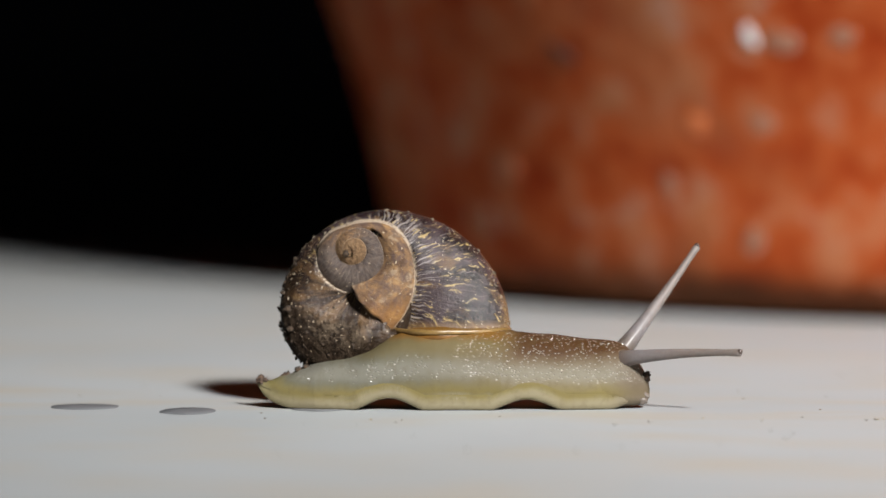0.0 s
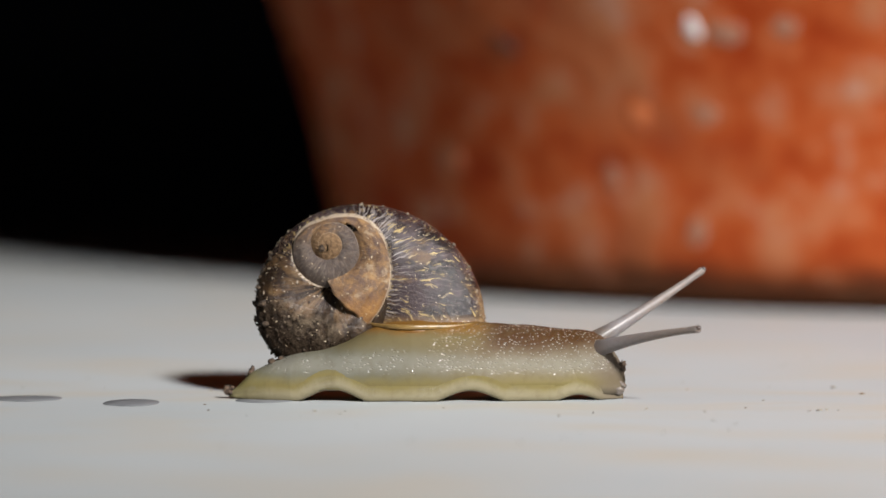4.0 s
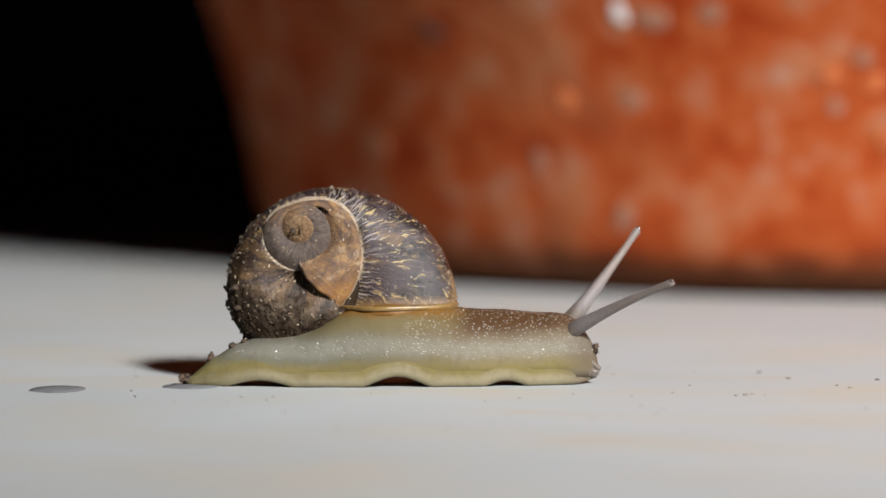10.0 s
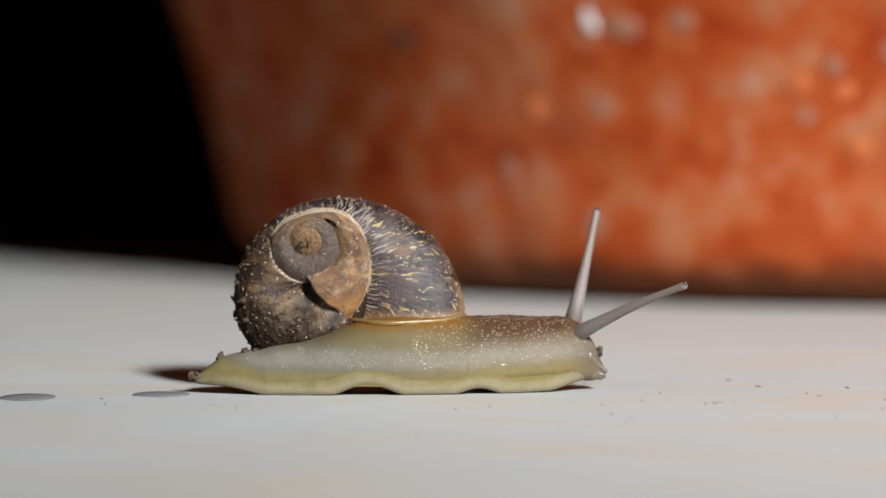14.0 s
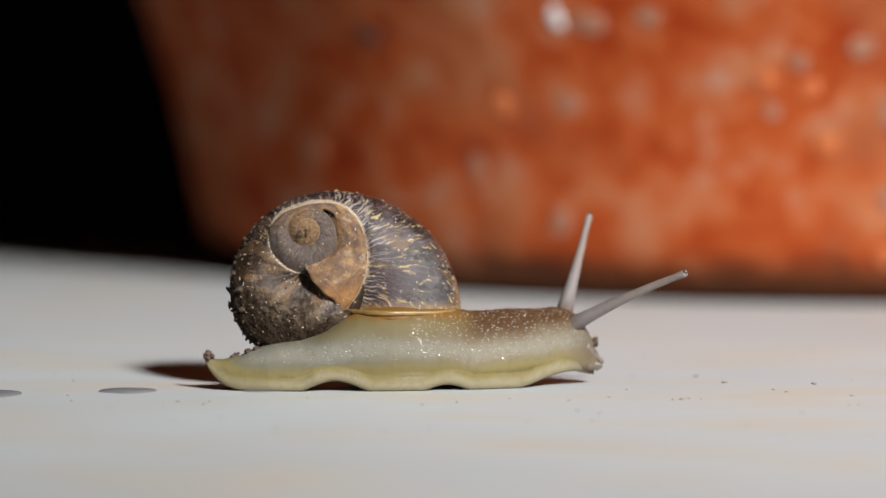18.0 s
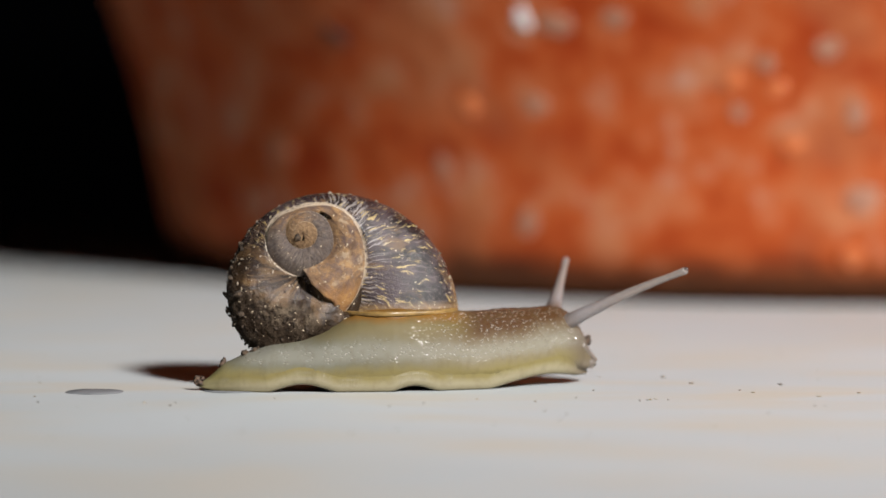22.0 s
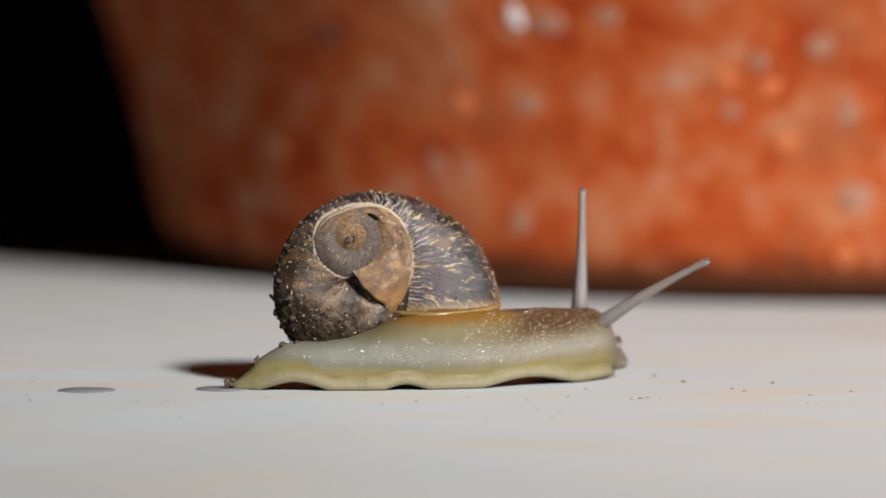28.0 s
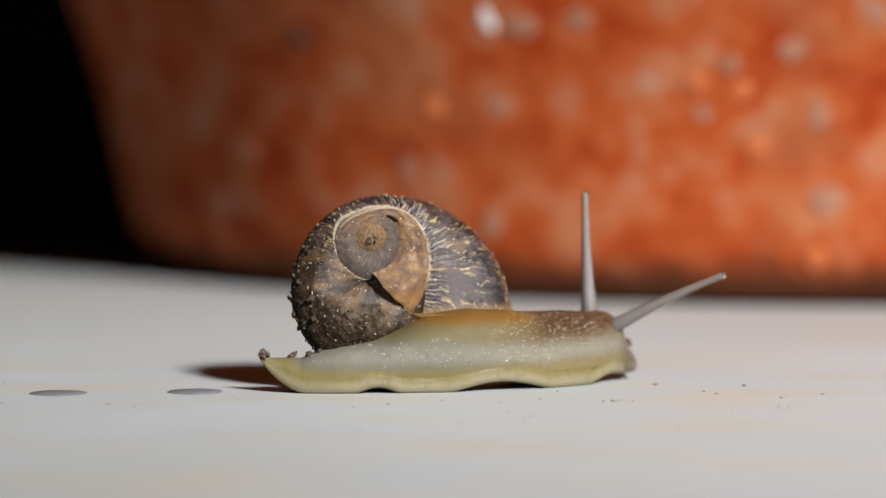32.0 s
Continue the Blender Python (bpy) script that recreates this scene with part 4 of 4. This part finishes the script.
# ---- prints, grit ----
def build_prints():
    for x, y, wide, deep, seed in ((-67.6, 3.5, 4.6, 4.4, 1), (-52.9, -2.6, 3.7, 5.2, 2), (-35.6, 1.6, 3.9, 4.0, 3), (-17.4, 3.2, 3.7, 4.2, 4)):
        ring, low, mid = [], [], []
        for k in range(40):
            a = 2 * math.pi * k / 40
            w = 1 + 0.10 * noise.noise(Vector((math.cos(a) * 1.5, math.sin(a) * 1.5, seed * 7.0)))
            px, py = wide * w * math.cos(a) / 1000, deep * w * math.sin(a) / 1000
            low.append((px, py, 0.0))
            ring.append((px * 0.985, py * 0.985, 0.00006))
            mid.append((px * 0.4, py * 0.4, 0.00008))
        verts, faces = loft([low, ring, mid], cap=(False, True))
        ob = new("slime_print", mesh_from("slime_print", verts, faces, SLIME))
        ob.matrix_basis = pose(x / 1000, y / 1000, 0.00003)
        tagged(ob, "dark wet oval slime print drying on the slab", "slime print", "slime prints")


def motions():
    whole = [t / 2 for t in range(65)]
    rows = (
        (0, -32.3, 21.1, -0.0), (1, -31.6, 21.2, -0.2), (2, -30.2, 21.3, -0.3), (3, -29.3, 21.0, -0.4), (4, -28.0, 20.6, 0.0), (4.5, -27.4, 21.4, 0.7),
        (6.5, -25.4, 21.0, -0.1), (7, -25.0, 21.0, -0.4), (8, -24.0, 20.5, -0.8), (9, -22.8, 20.5, -1.0), (10, -22.0, 21.0, -0.7), (11, -20.8, 20.9, -0.7),
        (12, -19.3, 20.7, -0.5), (13, -18.0, 19.9, -0.9), (14, -16.9, 20.0, -0.8), (14.5, -16.3, 19.8, -0.9), (16.5, -13.9, 20.4, -0.3), (17, -13.3, 20.8, 0.2),
        (18, -12.6, 21.2, 0.6), (19, -11.5, 20.5, -0.2), (20, -10.3, 20.9, -0.4), (21, -9.4, 20.5, -0.8), (22, -8.4, 20.9, -0.7), (23, -7.3, 19.0, -3.3),
        (24, -6.3, 19.6, -3.2), (25, -4.8, 20.1, -2.0), (25.5, -4.1, 19.8, -2.2), (27.5, -1.4, 20.0, -2.1), (28, -0.5, 20.0, -2.4), (29, 1.3, 19.7, -2.3),
        (30, 3.1, 19.8, -1.6), (31, 4.6, 20.0, -1.0), (32, 6.2, 20.4, -0.9))
    # the thing itself glides along the slab
    def glide(t):
        return at(APEX, t) / 1000
    seconds = list(range(33))
    walk(snail, [(t, pose(glide(t), 0, 0)) for t in seconds])
    def local(t, m):
        return pose(-glide(t), 0, 0) @ m
    # the shell leans towards the trail's near side as its tip sinks
    def roll(z):
        return min(max(6 * (20.7 - z), 0.0), 10.0)
    walk(shell, [(t, local(t, pose(x / 1000, 0.0022, (z - 0.4 + 0.05 * roll(z)) / 1000, roll(z), nod, at(SHELL_TURN, t)))) for t, x, z, nod in rows])
    def heave(t):
        return min(max(0.8 * (at(rows, t, 2) - 20.4), -0.5), 0.75) / 1000
    for ob, l in body_pieces:
        # the back under the shell's mouth rises and sinks with it
        follow = ease((l - 3) / 5) * ease((24 - l) / 6)
        walk(ob, [(t, local(t, pose(0, 0, follow * heave(t)) @ body_pose(t, l))) for t in seconds])
    for ob, l in foot_pieces:
        walk(ob, [(t, local(t, foot_pose(t, l))) for t in seconds])
    def head_pose(t):
        return body_pose(t, 36.0)
    walk(head, [(t, local(t, head_pose(t))) for t in seconds])
    # the muzzle is drawn in at first and put out as the head turns
    reach = ((0, -1.6), (9, -1.3), (14, -0.9), (19, -0.7), (23, -0.6), (28, -0.3), (32, -0.3))
    walk(muzzle, [(t, local(t, head_pose(t) @ pose(at(reach, t) / 1000, 0, 0))) for t in seconds])
    near = (
        (0, -34, 5), (1, -35, -2), (2, -35, -5), (3, -37, 5), (4, -45, 11), (6.5, -32, 18), (7, -29, 19), (8, -31, 17),
        (9, -41, 20), (10, -41, 23), (11, -38, 26), (12, -37, 28), (13, -38, 25), (14, -35, 23), (14.5, -35, 22), (16.5, -36, 23),
        (17, -32, 23), (18, -29, 24), (19, -26, 23), (20, -22, 26), (21, -16, 28), (22, -16, 24), (23, -4, 24), (24, -4, 24),
        (25, -4, 26), (25.5, -9, 25), (27.5, -21, 29), (28, -25, 30), (29, -27, 28), (30, -28, 27), (31, -29, 25), (32, -26, 25))
    far = (
        (0, 25, 51), (1, 46, 40), (2, 46, 24), (3, 44, 27), (4, 18, 31), (6.5, 0, 48), (7, 19, 45), (8, 32, 38),
        (9, 30, 48), (10, 42, 43), (11, 50, 34), (12, 52, 44), (13, 52, 60), (14, 65, 60), (14.5, 71, 63), (16.5, 71, 58),
        (17, 72, 48), (18, 69, 49), (19, 48, 65), (20, 66, 58), (21, 65, 42), (22, 80, 22), (23, 80, 25), (24, 83, 37),
        (25, 81, 39), (25.5, 78, 52), (27.5, 78, 73), (28, 48, 88), (29, 35, 87), (30, 9, 82), (31, 9, 82), (32, 139, 87))
    for ob, way, l, y, z in ((near_tentacle, near, 36.9, -1.5, 6.65), (far_tentacle, far, 37.3, 2.4, 7.8)):
        rows = []
        for t, turn, rise in way:
            root = body_pose(t, l) @ Vector((-at(STRETCH, t) / 1000, y / 1000, z / 1000))
            rows.append((t, local(t, pose(*root, 0, -rise, turn))))
        walk(ob, rows)


def build_grit():
    """Crumbs and sand lying on the slab."""
    rnd = random.Random(21)
    shapes = [lump("soil_crumb", (0.00062, 0.0004, 0.00013), GRIT if i % 2 else GRIT_PALE, 120 + i, 0.5, 5) for i in range(6)]
    known = ((37.4, -12.2, 0.85), (36.0, -13.0, 0.5), (38.3, -11.2, 0.6), (39.8, -12.3, 0.35), (52.0, -2.0, 0.8), (50.6, 1.5, 0.5), (31.0, 2.0, 0.6), (45.0, 12.0, 0.9), (42.0, 22.0, 1.0), (28.0, -9.0, 0.5),
             (22.5, -14.0, 0.5), (8.0, -16.0, 0.45), (-28.0, -14.0, 0.6), (-24.5, -18.0, 0.5), (60.0, -8.0, 0.7), (57.0, 10.0, 0.9), (66.0, -3.0, 0.7), (-43.0, -5.0, 0.45), (15.0, -10.5, 0.5), (3.5, -20.0, 0.5))
    spots = list(known)
    for i in range(60):
        spots.append((rnd.uniform(-75, 90), rnd.uniform(-60, -9) if i % 2 else rnd.uniform(14, 80), rnd.uniform(0.25, 0.6)))
    for i, (x, y, k) in enumerate(spots):
        ob = new("soil_crumb", shapes[i % 6])
        ob.matrix_basis = pose(x / 1000, y / 1000, 0.0001 * k, 0, 0, rnd.uniform(0, 360)) @ Matrix.Diagonal((k * 0.75, k * 0.75, k * 0.75, 1))
        tagged(ob, "tiny brown crumb of soil lying on the slab" if (i % 6) % 2 else "tiny pale crumb of grit lying on the slab", "soil crumb", "crumbs on the slab")


build_prints()
build_grit()
motions()
